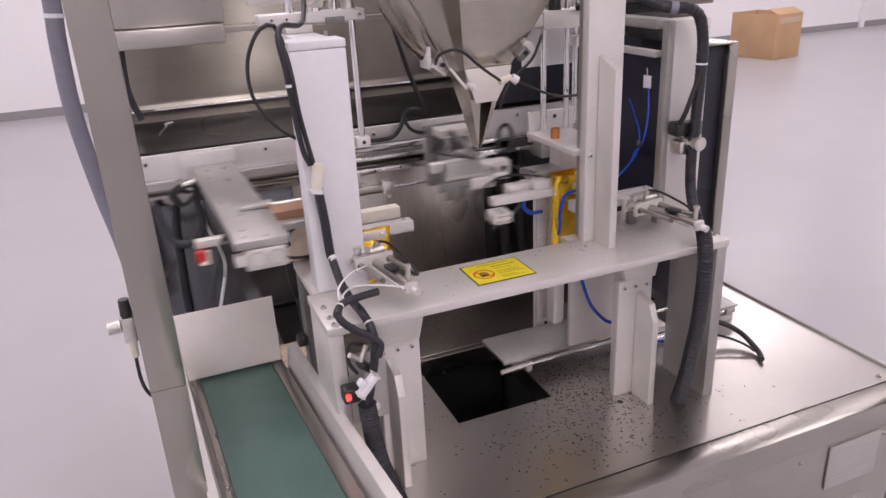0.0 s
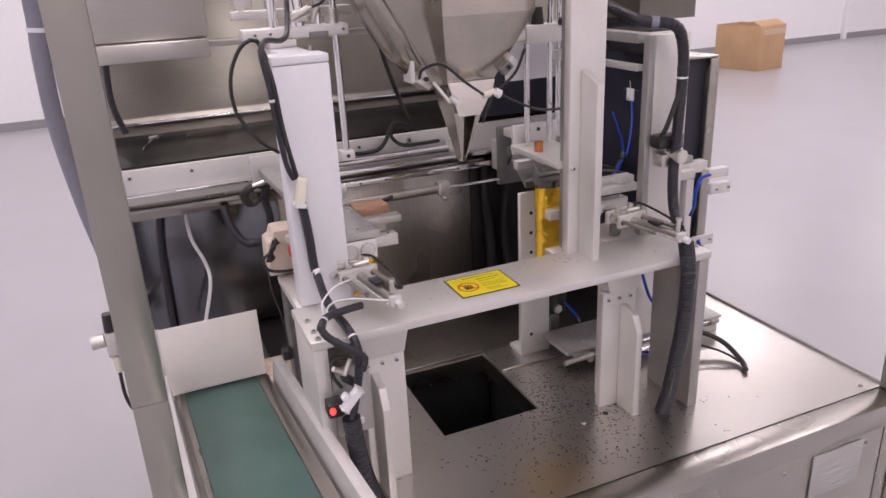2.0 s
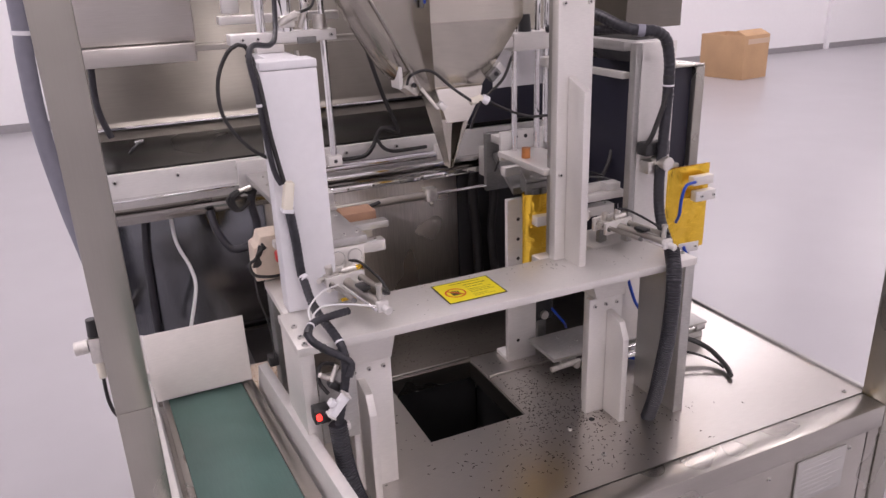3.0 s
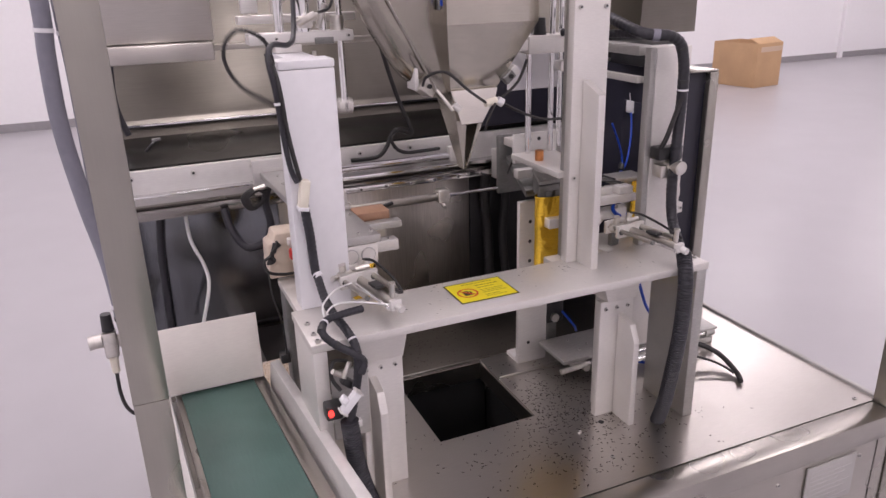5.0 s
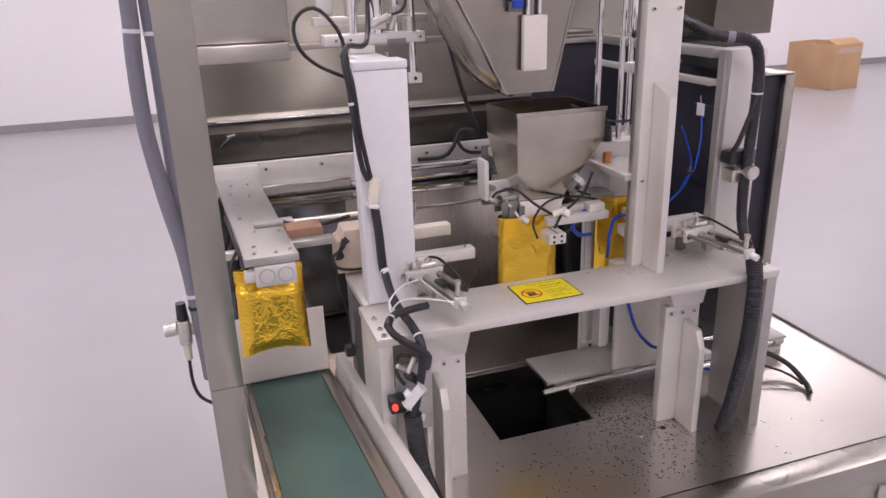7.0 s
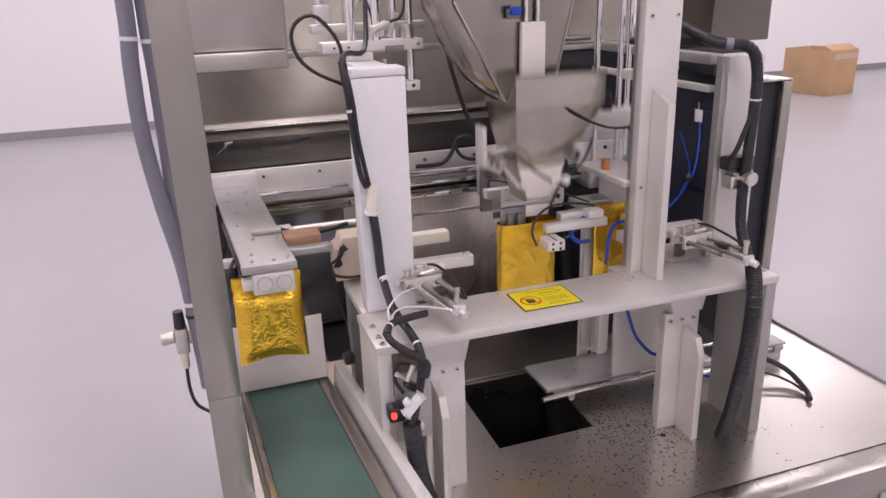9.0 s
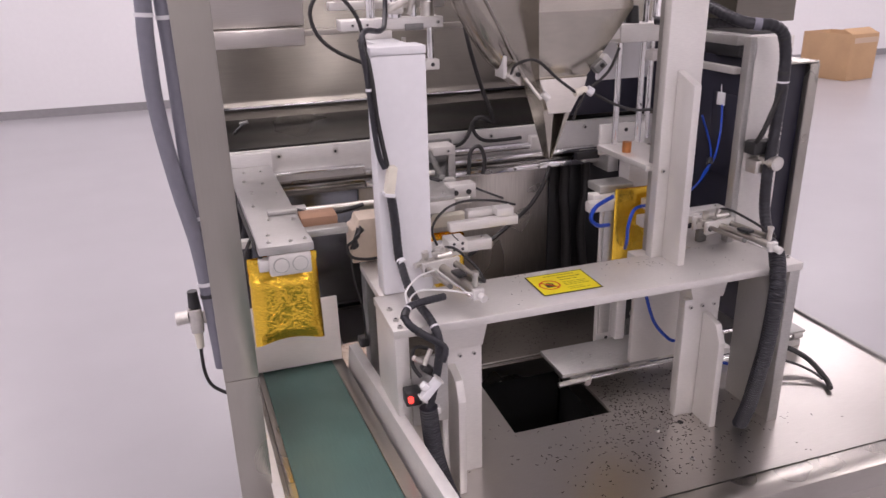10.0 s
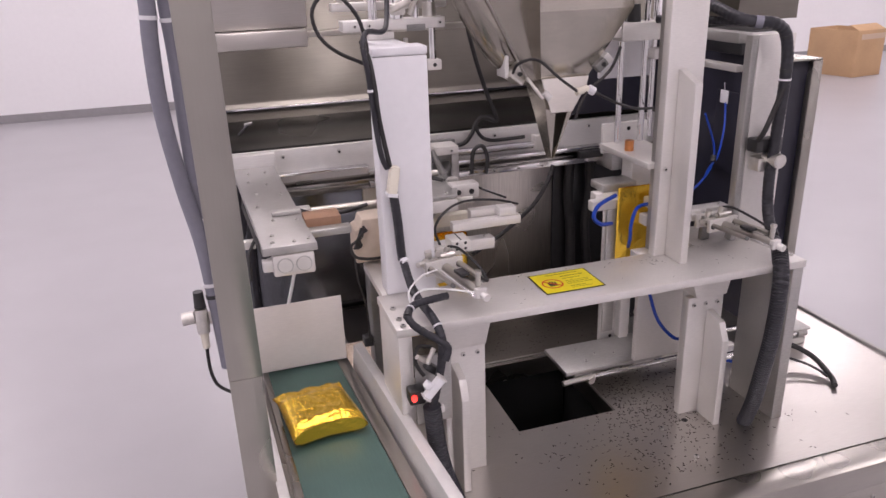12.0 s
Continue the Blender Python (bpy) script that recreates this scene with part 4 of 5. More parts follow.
def gripper_arm_right():
    ob = thing("gripper_arm", "aluminium bag gripper arm with paired fingers and air tubes", "gripper arm", (0.54, 1.2, 1.15))
    part("carriage_plate", box(0.066, 0.172, 0.395, 0.410, -0.082, 0.064, 0.0015), DULL, ob, "dull grey carriage plate")
    part("carriage_top", box(0.078, 0.162, 0.340, 0.394, 0.043, 0.062, 0.0015), ALU, ob)
    screw(ob, (0.095, 0.34, 0.052), "-y", 0.9)
    screw(ob, (0.145, 0.34, 0.052), "-y", 0.9)
    part("carriage_post", rod((0.10, 0.355, -0.02), (0.10, 0.355, 0.042), 0.005), CHROME, ob)
    part("carriage", box(0.08, 0.16, 0.411, 0.465, -0.055, 0.02, 0.0015), ALU, ob)
    part("piston_rod", rod((-0.116, 0.40, -0.068), (0.172, 0.40, -0.068), 0.004), CHROME, ob)
    part("rod_bracket", box(0.16, 0.178, 0.388, 0.394, -0.085, 0.042, 0.0015), ALU_DARK, ob)
    part("arm_plate", prism([(-0.03, 0.092), (0.03, 0.092), (0.16, 0.394), (0.085, 0.394)], "z", 0.0, 0.015, 0.0015), DULL, ob)
    body = part("gripper_body", prism([(-0.056, -0.006), (-0.004, -0.006), (0.040, 0.09), (-0.014, 0.09)], "z", 0.016, 0.050, 0.002), DULL, ob, "dull grey gripper body")
    part("top_cover", prism([(-0.052, 0.0), (0.044, 0.0), (0.078, 0.10), (-0.010, 0.10)], "z", 0.0505, 0.058, 0.0015), ALU_DARK, body)
    for x in (-0.044, -0.024):
        part("jaw_block", box(x, x + 0.012, -0.014, -0.0065, 0.014, 0.040, 0.0015), DULL, body)
    part("side_block", box(-0.0035, 0.044, -0.004, 0.06, 0.028, 0.050, 0.002), ALU, body)
    for p in ((-0.04, 0.015), (0.02, 0.015), (-0.015, 0.08), (0.045, 0.08)):
        screw(body, (p[0] + 0.008, p[1], 0.058), "z", 0.7)
    part("cross_cylinder", rod((0.088, 0.30, 0.066), (0.05, 0.09, 0.066), 0.0055), DULL, ob)
    part("nut", rod((0.09, 0.31, 0.066), (0.086, 0.285, 0.066), 0.009, segments=6), BRASS, ob)
    part("valve_block", box(0.048, 0.10, 0.04, 0.07, 0.035, 0.062, 0.002), ALU, ob, "pale valve block")
    part("port", rod((0.06, 0.0395, 0.048), (0.06, 0.038, 0.048), 0.005), BLACK, ob)
    part("port", rod((0.085, 0.0395, 0.048), (0.085, 0.038, 0.048), 0.005), BLACK, ob)
    part("side_arm", box(0.062, 0.135, -0.02, 0.0, 0.010, 0.030, 0.0015), ALU, ob)
    part("finger_bar", box(0.020, 0.148, -0.045, -0.028, 0.004, 0.020, 0.0015), ALU, ob)
    part("finger_pad", box(0.108, 0.140, -0.043, -0.018, 0.0205, 0.036, 0.0015), SHEET, ob)
    block = part("finger_block", box(0.004, 0.038, -0.085, -0.046, -0.017, 0.003, 0.002), ALU, ob)
    for x in (0.0135, 0.0285):
        for z in (-0.012, -0.002):
            part("socket", rod((x, -0.0858, z), (x, -0.0851, z), 0.0026), BLACK, block)
    part("groove", box(0.020, 0.0225, -0.084, -0.048, 0.0031, 0.0036, 0), BLACK, block)
    part("cross_bar", box(-0.03, 0.09, 0.125, 0.145, 0.031, 0.05, 0.0015), ALU, ob)
    part("fitting", rod((0.045, 0.02, 0.04), (0.075, 0.0, 0.045), 0.006), BRASS, ob)
    part("fitting", rod((0.03, 0.155, 0.058), (0.055, 0.155, 0.058), 0.006), BRASS, ob)
    part("cable", sweep([(-0.012, -0.07, -0.006), (-0.018, -0.062, 0.02), (0.0, -0.045, 0.038), (0.03, -0.025, 0.047), (0.067, -0.01, 0.047), (0.12, 0.0, 0.038), (0.165, 0.01, 0.022)], 0.0022, 8), RUBBER, ob, "thin black cable")
    part("cable", sweep([(0.076, 0.27, 0.072), (0.05, 0.2, 0.066), (0.03, 0.14, 0.062), (0.05, 0.09, 0.06)], 0.0022, 8), RUBBER, ob, "thin black cable")
    part("cable", sweep([(0.05, 0.32, -0.01), (0.03, 0.25, 0.045), (-0.01, 0.16, 0.064), (0.04, 0.075, 0.064)], 0.0022, 8), RUBBER, ob, "thin black cable")
    part("hose", sweep([(0.16, 0.25, -0.165), (0.21, 0.29, -0.162), (0.246, 0.30, -0.148), (0.291, 0.30, -0.116), (0.33, 0.30, -0.083), (0.361, 0.30, -0.037), (0.38, 0.31, 0.0)], 0.005, 10), RUBBER, ob, "black hanging air hose")
    part("cable", sweep([(0.118, 0.13, 0.055), (0.122, 0.13, 0.098), (0.140, 0.13, 0.108), (0.151, 0.13, 0.083), (0.147, 0.13, 0.052)], 0.004, 10), RUBBER, ob, "short black hose arch")
    part("cable", sweep([(0.07, 0.075, 0.04), (0.09, 0.09, 0.05), (0.12, 0.06, 0.04), (0.15, 0.03, 0.03)], 0.0022, 8), RUBBER, ob, "thin black cable")
    return ob


ARM_L = gripper_arm_left()
ARM_R = gripper_arm_right()


# ---- bag transfer carriage (slides on rods on the table) ----
def transfer_track():
    ob = thing("slide_track", "pair of chromed slide rods lying along the table", "slide track")
    for y in (1.205, 1.275):
        part("slide_rod", rod((0.80, y, 0.775), (1.19, y, 0.775), 0.006), CHROME, ob)
    part("rod_block", box(0.973, 0.997, 1.19, 1.29, DZ + 0.0005, 0.787, 0.002), ALU, ob)
    for y in (1.205, 1.275):
        part("rod_end", rod((1.172, y, 0.775), (1.196, y, 0.775), 0.010), ALU_DARK, ob)
        part("foot", box(1.150, 1.192, y - 0.008, y + 0.008, DZ + 0.0005, 0.766, 0.001), ALU_DARK, ob)
    part("end_plate", box(1.145, 1.198, 1.192, 1.288, 0.7855, 0.791, 0.001), ALU_DARK, ob)
    part("air_cylinder", rod((0.86, 1.165, 0.780), (1.0, 1.165, 0.780), 0.008), CHROME, ob)
    plate = thing("upright_plate", "pale aluminium upright plate with a row of holes", "upright plate")
    part("plate", box(0.722, 0.795, 1.305, 1.317, DZ, 1.136, 0.0015), SHEET, plate)
    part("foot", box(0.722, 0.795, 1.318, 1.36, DZ, DZ + 0.01, 0.001), SHEET, plate)
    for z in (0.80, 0.90, 1.0, 1.045, 1.09):
        part("hole", rod((0.748, 1.3045, z), (0.748, 1.3052, z), 0.004), BLACK, plate)


transfer_track()


def transfer_carriage():
    ob = thing("transfer_carriage", "aluminium transfer carriage with base plate and upright panel", "carriage", (0.584, 1.19, 0.795))
    part("base_plate", box(0, 0.225, 0, 0.108, -0.003, 0.006, 0.0015), ALU_DARK, ob)
    part("bearing", box(0.02, 0.06, 0.004, 0.10, -0.013, -0.0035, 0.0015), ALU, ob)
    part("bearing", box(0.16, 0.20, 0.004, 0.10, -0.013, -0.0035, 0.0015), ALU, ob)
    part("upright", box(0.152, 0.262, -0.006, 0.006, 0.0065, 0.235, 0.0015), ALU, ob)
    for x, z in ((0.17, 0.2), (0.24, 0.2), (0.24, 0.05)):
        screw(ob, (x, -0.006, z), "-y", 0.9)
    for x, y in ((0.06, 0.03), (0.09, 0.05), (0.06, 0.08), (0.13, 0.04)):
        screw(ob, (x, y, 0.006), "z", 0.7)
    part("joint", rod((-0.012, -0.008, -0.012), (0.06, -0.008, -0.008), 0.006), BRASS, ob)
    part("push_rod", rod((0.06, -0.008, -0.008), (0.26, -0.008, -0.006), 0.005), CHROME, ob)
    part("joint_nut", rod((0.05, -0.016, -0.014), (0.05, 0.0, -0.014), 0.008, segments=6), BRASS, ob)
    part("air_tube", sweep([(0.16, -0.03, 0.176), (0.178, -0.04, 0.115), (0.208, -0.05, 0.076), (0.23, -0.05, 0.066)], 0.0035, 8), BLUE, ob, "blue air tube")
    return ob


def table_valve():
    ob = thing("solenoid_valve", "black solenoid valve with blue fittings standing on the table", "valve", (0.825, 1.34, DZ + 0.0005))
    part("stand", box(-0.012, 0.012, -0.012, 0.012, 0, 0.075, 0.002), DULL, ob)
    part("body", box(-0.026, 0.026, -0.018, 0.018, 0.0755, 0.135, 0.003), BLACK, ob)
    for x in (-0.015, 0.012):
        part("fitting", rod((x, 0, 0.1355), (x, 0, 0.152), 0.006), BLUE, ob, "blue push-in fitting")
    part("cap", rod((0, -0.0185, 0.09), (0, -0.026, 0.09), 0.010), BRASS, ob, "round silver cap")
    part("air_tube", sweep([(-0.015, 0, 0.152), (-0.018, 0.005, 0.19), (-0.01, 0.01, 0.23), (0.01, 0.02, 0.25)], 0.003, 8), BLUE, ob, "blue air tube")
    part("air_tube", sweep([(0.022, -0.018, 0.10), (0.03, -0.035, 0.085), (0.05, -0.03, 0.06), (0.075, 0.0, 0.03)], 0.003, 8), BLUE, ob, "blue air tube")


table_valve()


def transfer_hand():
    ob = thing("bag_holder", "pale bag holder arm with clamp bars and blue air tubes", "bag holder", (0.745, 1.2, 1.15))
    part("rear_bar", box(-0.09, 0.04, 0.028, 0.052, -0.01, 0.014, 0.002), ALU, ob)
    part("top_bar", box(-0.075, 0.0, 0.03, 0.08, 0.0145, 0.03, 0.002), ALU_DARK, ob)
    part("clamp_bar", box(-0.01, 0.045, -0.03, -0.012, -0.008, 0.012, 0.002), ALU, ob, "pale clamp bar")
    part("side_bar", box(-0.108, -0.012, 0.006, 0.027, -0.014, 0.006, 0.002), ALU, ob)
    part("lower_bar", box(0.0, 0.055, -0.03, -0.012, -0.045, -0.022, 0.002), SHEET, ob)
    part("post", box(-0.035, -0.015, 0.005, 0.027, -0.30, -0.0145, 0.002), SHEET, ob)
    part("lower_plate", box(-0.012, 0.045, -0.002, 0.004, -0.172, -0.148, 0.001), SHEET, ob)
    screw(ob, (0.035, -0.002, -0.160), "-y", 0.8)
    part("air_tube", sweep([(0.0, -0.004, -0.155), (0.010, -0.008, -0.185), (0.014, -0.006, -0.215), (0.004, 0.0, -0.26)], 0.004, 8), BLUE, ob, "blue air tube")
    part("back_strip", box(-0.075, -0.05, 0.008, 0.012, -0.28, -0.0145, 0.001), ALU_DARK, ob)
    screw(ob, (0.047, -0.03, -0.033), "-y", 0.9)
    screw(ob, (0.015, -0.03, -0.033), "-y", 0.9)
    part("air_tube", sweep([(-0.07, -0.01, 0.02), (-0.115, -0.03, 0.012), (-0.128, -0.035, -0.008), (-0.11, -0.03, -0.026), (-0.075, -0.01, -0.036)], 0.004, 8), BLUE, ob, "blue air tube")
    part("air_tube", sweep([(-0.012, -0.037, 0.004), (-0.04, -0.04, 0.0), (-0.052, -0.042, -0.03), (-0.05, -0.038, -0.06), (-0.042, -0.02, -0.085)], 0.0034, 8), BLUE, ob, "blue air tube")
    return ob


CARRIAGE = transfer_carriage()
HOLDER = transfer_hand()


# ---- foil bags ----
def foil_bag(label, h, profile, open_mouth, crumple, seed):
    """Gusseted pouch, origin in the middle of the mouth; profile: (share of the height, half depth)."""
    ob = thing("foil_bag", label, "bag", group="foil bags")
    w, nx, nz = 0.0605 if open_mouth else 0.0585, 84, 124
    bm = bmesh.new()
    rnd = random.Random(seed)
    off = Vector((rnd.random() * 50, rnd.random() * 50, rnd.random() * 50))

    def half_depth(v):
        for (a, d0), (b, d1) in zip(profile, profile[1:]):
            if v <= b:
                s = (v - a) / (b - a)
                return d0 + (d1 - d0) * s * s * (3 - 2 * s)
        return profile[-1][1]
    for s in (-1, 1):
        grid = []
        for j in range(nz + 1):
            v = j / nz
            row = []
            for i in range(nx + 1):
                u = i / nx * 2 - 1
                depth = half_depth(v) * (1 - abs(u) ** 7) ** 0.6 * (0.86 + 0.14 * math.cos(u * 1.6))
                p = Vector((u * w, s * depth, -v * h + 0.25 * half_depth(v) * (1 - u * u) * v ** 6))
                q = p + off + Vector((0, s * 3, 0))
                fine = (0.5 - abs(noise.noise(Vector((q.x * 110 + q.z * 50, q.y * 60, q.z * 150))))) * 0.0018
                fine += (0.5 - abs(noise.noise(Vector((q.x * 250, q.y * 120, q.z * 380))))) * 0.0009
                broad = (noise.noise(Vector((q.x * 26, q.y * 12, q.z * 20))) + 1.2 * (0.4 - abs(noise.noise(Vector((q.x * 34 + q.z * 18, q.y * 10, q.z * 24 - q.x * 12)))))) * 0.0026
                band = 0.25 if abs(u) < 0.13 and not open_mouth else 1.0
                edge = 0.25 + 0.75 * (1 - abs(u) ** 6)
                p.y += s * (fine * crumple * band + broad * (0.5 + 0.5 * crumple)) * edge * min(1, 6 * (1 - v) + 0.1)
                p.x += noise.noise(Vector((3, q.z * 45, s))) * 0.0014 * crumple
                if not open_mouth and crumple > 0.8:
                    # the bottom seam bows up between its corners, the top corners pinch out
                    p.z += 0.013 * (1 - u * u) * v ** 5
                    p.x += 0.0035 * u * (v - 0.55) - 0.004 * u * (1 - u * u)
                    p.y += s * 0.002 * math.cos(u * 9) * (1 - v) ** 2
                if crumple > 0.8:
                    p.z += noise.noise(Vector((q.x * 30, 5, 0))) * 0.003 * max(0, 1 - 5 * v)
                    p.x -= 0.006 * max(0, -u) ** 3 * max(0, 1 - 7 * v)
                row.append(bm.verts.new(p))
            grid.append(row)
        for j in range(nz):
            for i in range(nx):
                f = (grid[j][i], grid[j][i + 1], grid[j + 1][i + 1], grid[j + 1][i])
                bm.faces.new(f if s < 0 else f[::-1])
    bmesh.ops.remove_doubles(bm, verts=bm.verts[:], dist=0.0004)
    part("pouch", bm, FOIL, ob, "crinkled gold foil pouch" if crumple > 0.8 else "smooth gold foil pouch")
    # bottom gusset between the two faces
    bm, lift, deep = bmesh.new(), 0.013 if crumple > 0.8 else 0.0, profile[-1][1]
    rows = [[bm.verts.new((w * u, side * deep * (1 - abs(u) ** 7) ** 0.6 * 0.95, -h + lift * (1 - u * u) + 0.0006)) for u in (k / 12 - 1 for k in range(25))] for side in (-1, 1)]
    for k in range(24):
        bm.faces.new((rows[0][k], rows[0][k + 1], rows[1][k + 1], rows[1][k]))
    part("bottom_gusset", shell(bm, 0.0012), FOIL, ob)
    if not open_mouth:
        part("seal", box(-w, w, -0.0007, 0.0007, -0.012, 0.0, 0), FOIL, ob, "pressed seal strip")
    return ob


BAG_A = foil_bag("sealed bulging gold foil bag of tea", 0.164, [(0, 0.002), (0.10, 0.003), (0.32, 0.017), (0.82, 0.018), (1.0, 0.012)], False, 0.85, 3)
BAG_B = foil_bag("open gold foil bag held by the gripper", 0.192, [(0, 0.018), (0.3, 0.012), (0.8, 0.007), (1.0, 0.002)], True, 0.4, 8)
BAG_C = foil_bag("flat empty gold foil bag on the bag holder", 0.192, [(0, 0.002), (0.5, 0.003), (1.0, 0.001)], False, 0.4, 14)


# ---- hoses and cables ----
def hose(name, label, pts, r, mat, ribs=0.0, segments=12, ties=()):
    """A swept hose; ties: (share of the length, material) for bands round it."""
    if not ties:
        return solid(name, sweep(pts, r, segments, 6, ribs), mat, label, "hose")
    ob = thing(name, label, "hose")
    part("tube", sweep(pts, r, segments, 6, ribs), mat, ob)
    path = spline(pts, 6)
    for at, band, length in ties:
        k = min(len(path) - 2, int(at * (len(path) - 1)))
        a, b = path[k], path[k + 1]
        part("tie", rod(a, a + (b - a).normalized() * length, r + 0.0007, segments=16), band, ob)
    return ob


hose("cable_loom", "thick black wrapped cable loom strapped along the column", [(0.85, 1.25, 1.515), (0.823, 1.15, 1.508), (0.829, 1.09, 1.491), (0.850, 1.07, 1.484), (0.879, 1.06, 1.481), (0.904, 1.06, 1.466), (0.915, 1.06, 1.43), (0.917, 1.06, 1.387), (0.917, 1.062, 1.32), (0.915, 1.062, 1.27), (0.913, 1.062, 1.201), (0.911, 1.05, 1.14), (0.885, 0.985, 1.092), (0.87, 0.958, 1.06)], 0.0098, LOOM, 0.009, 12, ((0.235, GREY_HOSE, 0.012), (0.52, BLACK, 0.006), (0.55, WHITE, 0.003), (0.40, BLACK, 0.004)))
hose("corrugated_hose", "black corrugated hose running down to the table", [(0.887, 0.985, 1.100), (0.868, 0.952, 1.056), (0.862, 0.948, 0.957), (0.857, 0.955, 0.873), (0.857, 0.967, 0.805), (0.859, 0.985, 0.751)], 0.0135, LOOM, 0.005)
hose("cable", "black cable branching from the loom", [(0.916, 1.055, 1.38), (0.906, 1.058, 1.347), (0.889, 1.06, 1.30), (0.886, 1.07, 1.28)], 0.0045, RUBBER)
hose("cable_loom", "thick black cable loom entering from behind", [(0.78, 1.25, 1.482), (0.824, 1.15, 1.483), (0.833, 1.10, 1.484), (0.846, 1.072, 1.484)], 0.0075, LOOM, 0.009)
hose("cable_loom", "black cable loom tied along the white column", [(0.285, 1.32, 1.61), (0.262, 1.24, 1.515), (0.235, 1.16, 1.497), (0.198, 1.10, 1.502), (0.187, 1.082, 1.484), (0.192, 1.08, 1.440), (0.196, 1.08, 1.385), (0.203, 1.082, 1.325), (0.212, 1.085, 1.30)], 0.0042, LOOM, 0, 10, ((0.68, WHITE, 0.004), (0.5, BLACK, 0.004)))
hose("cable", "black cable tied along the white column", [(0.188, 1.10, 1.490), (0.195, 1.085, 1.465), (0.199, 1.078, 1.429), (0.204, 1.08, 1.374), (0.217, 1.085, 1.30)], 0.0036, RUBBER)
hose("conduit", "dark conduit on the white column", [(0.219, 1.085, 1.262), (0.224, 1.085, 1.211), (0.227, 1.085, 1.155), (0.229, 1.080, 1.145)], 0.0072, LOOM, 0.008, 12, ((0.93, WHITE, 0.009),))
hose("cable_loom", "black cable loom curling over the bridge end", [(0.228, 1.078, 1.145), (0.230, 1.04, 1.115), (0.233, 1.0, 1.106), (0.240, 0.965, 1.096), (0.245, 0.940, 1.078), (0.244, 0.935, 1.04), (0.235, 0.935, 0.995), (0.224, 0.93, 0.957)], 0.0066, LOOM, 0.007, 12, ((0.18, BLACK, 0.012), (0.5, WHITE, 0.003), (0.6, BLACK, 0.004)))
hose("cable_loom", "black cable loop over the bridge end", [(0.272, 0.99, 1.115), (0.245, 0.98, 1.118), (0.214, 0.97, 1.118), (0.199, 0.95, 1.114), (0.203, 0.94, 1.103), (0.220, 0.937, 1.087), (0.239, 0.935, 1.073), (0.253, 0.932, 1.058), (0.247, 0.928, 1.04)], 0.0058, LOOM, 0.007, 12, ((0.3, WHITE, 0.003), (0.36, BLACK, 0.008), (0.6, BLACK, 0.004)))
hose("corrugated_hose", "black corrugated hose beside the conveyor", [(0.224, 0.93, 0.965), (0.228, 0.925, 0.902), (0.237, 0.918, 0.849), (0.257, 0.908, 0.783), (0.27, 0.90, 0.752)], 0.0135, LOOM, 0.005)


def swinging_loop():
    """A cable loop in short stiff links; gives the links with their low and high poses."""
    low = [(0.197, 1.10, 1.476), (0.187, 1.115, 1.503), (0.165, 1.12, 1.494), (0.146, 1.12, 1.456), (0.145, 1.12, 1.410), (0.161, 1.12, 1.375), (0.183, 1.12, 1.349), (0.215, 1.135, 1.325)]
    high = [(0.197, 1.10, 1.476), (0.190, 1.115, 1.520), (0.166, 1.12, 1.552), (0.148, 1.12, 1.557), (0.130, 1.12, 1.546), (0.123, 1.12, 1.525), (0.132, 1.12, 1.497), (0.155, 1.12, 1.475), (0.195, 1.125, 1.455)]
    ob = thing("cable", "black cable hanging in a wide loop beside the white column", "cable")
    count = 26

    def spaced(pts):
        path, run = spline(pts, 12), [0.0]
        for a, b in zip(path, path[1:]):
            run.append(run[-1] + (b - a).length)
        out, k = [], 0
        for n in range(count + 1):
            want = run[-1] * n / count
            while k < len(run) - 2 and run[k + 1] < want:
                k += 1
            out.append(path[k].lerp(path[k + 1], (want - run[k]) / (run[k + 1] - run[k])))
        return out, run[-1] / count
    (a, step), (b, other) = spaced(low), spaced(high)
    half = max(step, other) / 2 + 0.0012
    links = []
    for n in range(count):
        bm = rod((0, 0, -half), (0, 0, half), 0.0029, segments=10)
        link = part("cable_link", bm, RUBBER, ob)
        two = []
        for p in (a, b):
            along = p[n + 1] - p[n]
            turn = math.degrees(math.atan2(along.x, along.z))
            two.append((p[n] + along / 2, turn))
        while two[1][1] - two[0][1] > 180:
            two[1] = (two[1][0], two[1][1] - 360)
        while two[1][1] - two[0][1] < -180:
            two[1] = (two[1][0], two[1][1] + 360)
        links.append((link, two))
    return links


LOOP_LINKS = swinging_loop()

hose("air_tube", "white air tube arched over the bridge", [(0.213, 0.985, 1.112), (0.215, 1.0, 1.128), (0.243, 1.03, 1.136), (0.278, 1.06, 1.130)], 0.0015, CLEAR)
hose("air_tube", "white air tube arched over the bridge", [(0.214, 0.98, 1.112), (0.222, 0.998, 1.119), (0.237, 0.99, 1.131), (0.272, 0.99, 1.126), (0.312, 0.97, 1.122)], 0.0015, CLEAR)
hose("hose", "dark hose along the tank", [(-0.023, 1.85, 1.46), (-0.030, 1.85, 1.361), (-0.026, 1.84, 1.31), (-0.012, 1.835, 1.262)], 0.0075, LOOM)
hose("cable", "black cable hanging in front of the tank", [(0.55, 1.70, 1.52), (0.568, 1.70, 1.428), (0.588, 1.695, 1.351), (0.607, 1.695, 1.295), (0.628, 1.69, 1.240), (0.626, 1.69, 1.226), (0.596, 1.69, 1.238), (0.576, 1.69, 1.226), (0.562, 1.685, 1.200), (0.534, 1.680, 1.179), (0.469, 1.680, 1.178)], 0.0052, RUBBER)
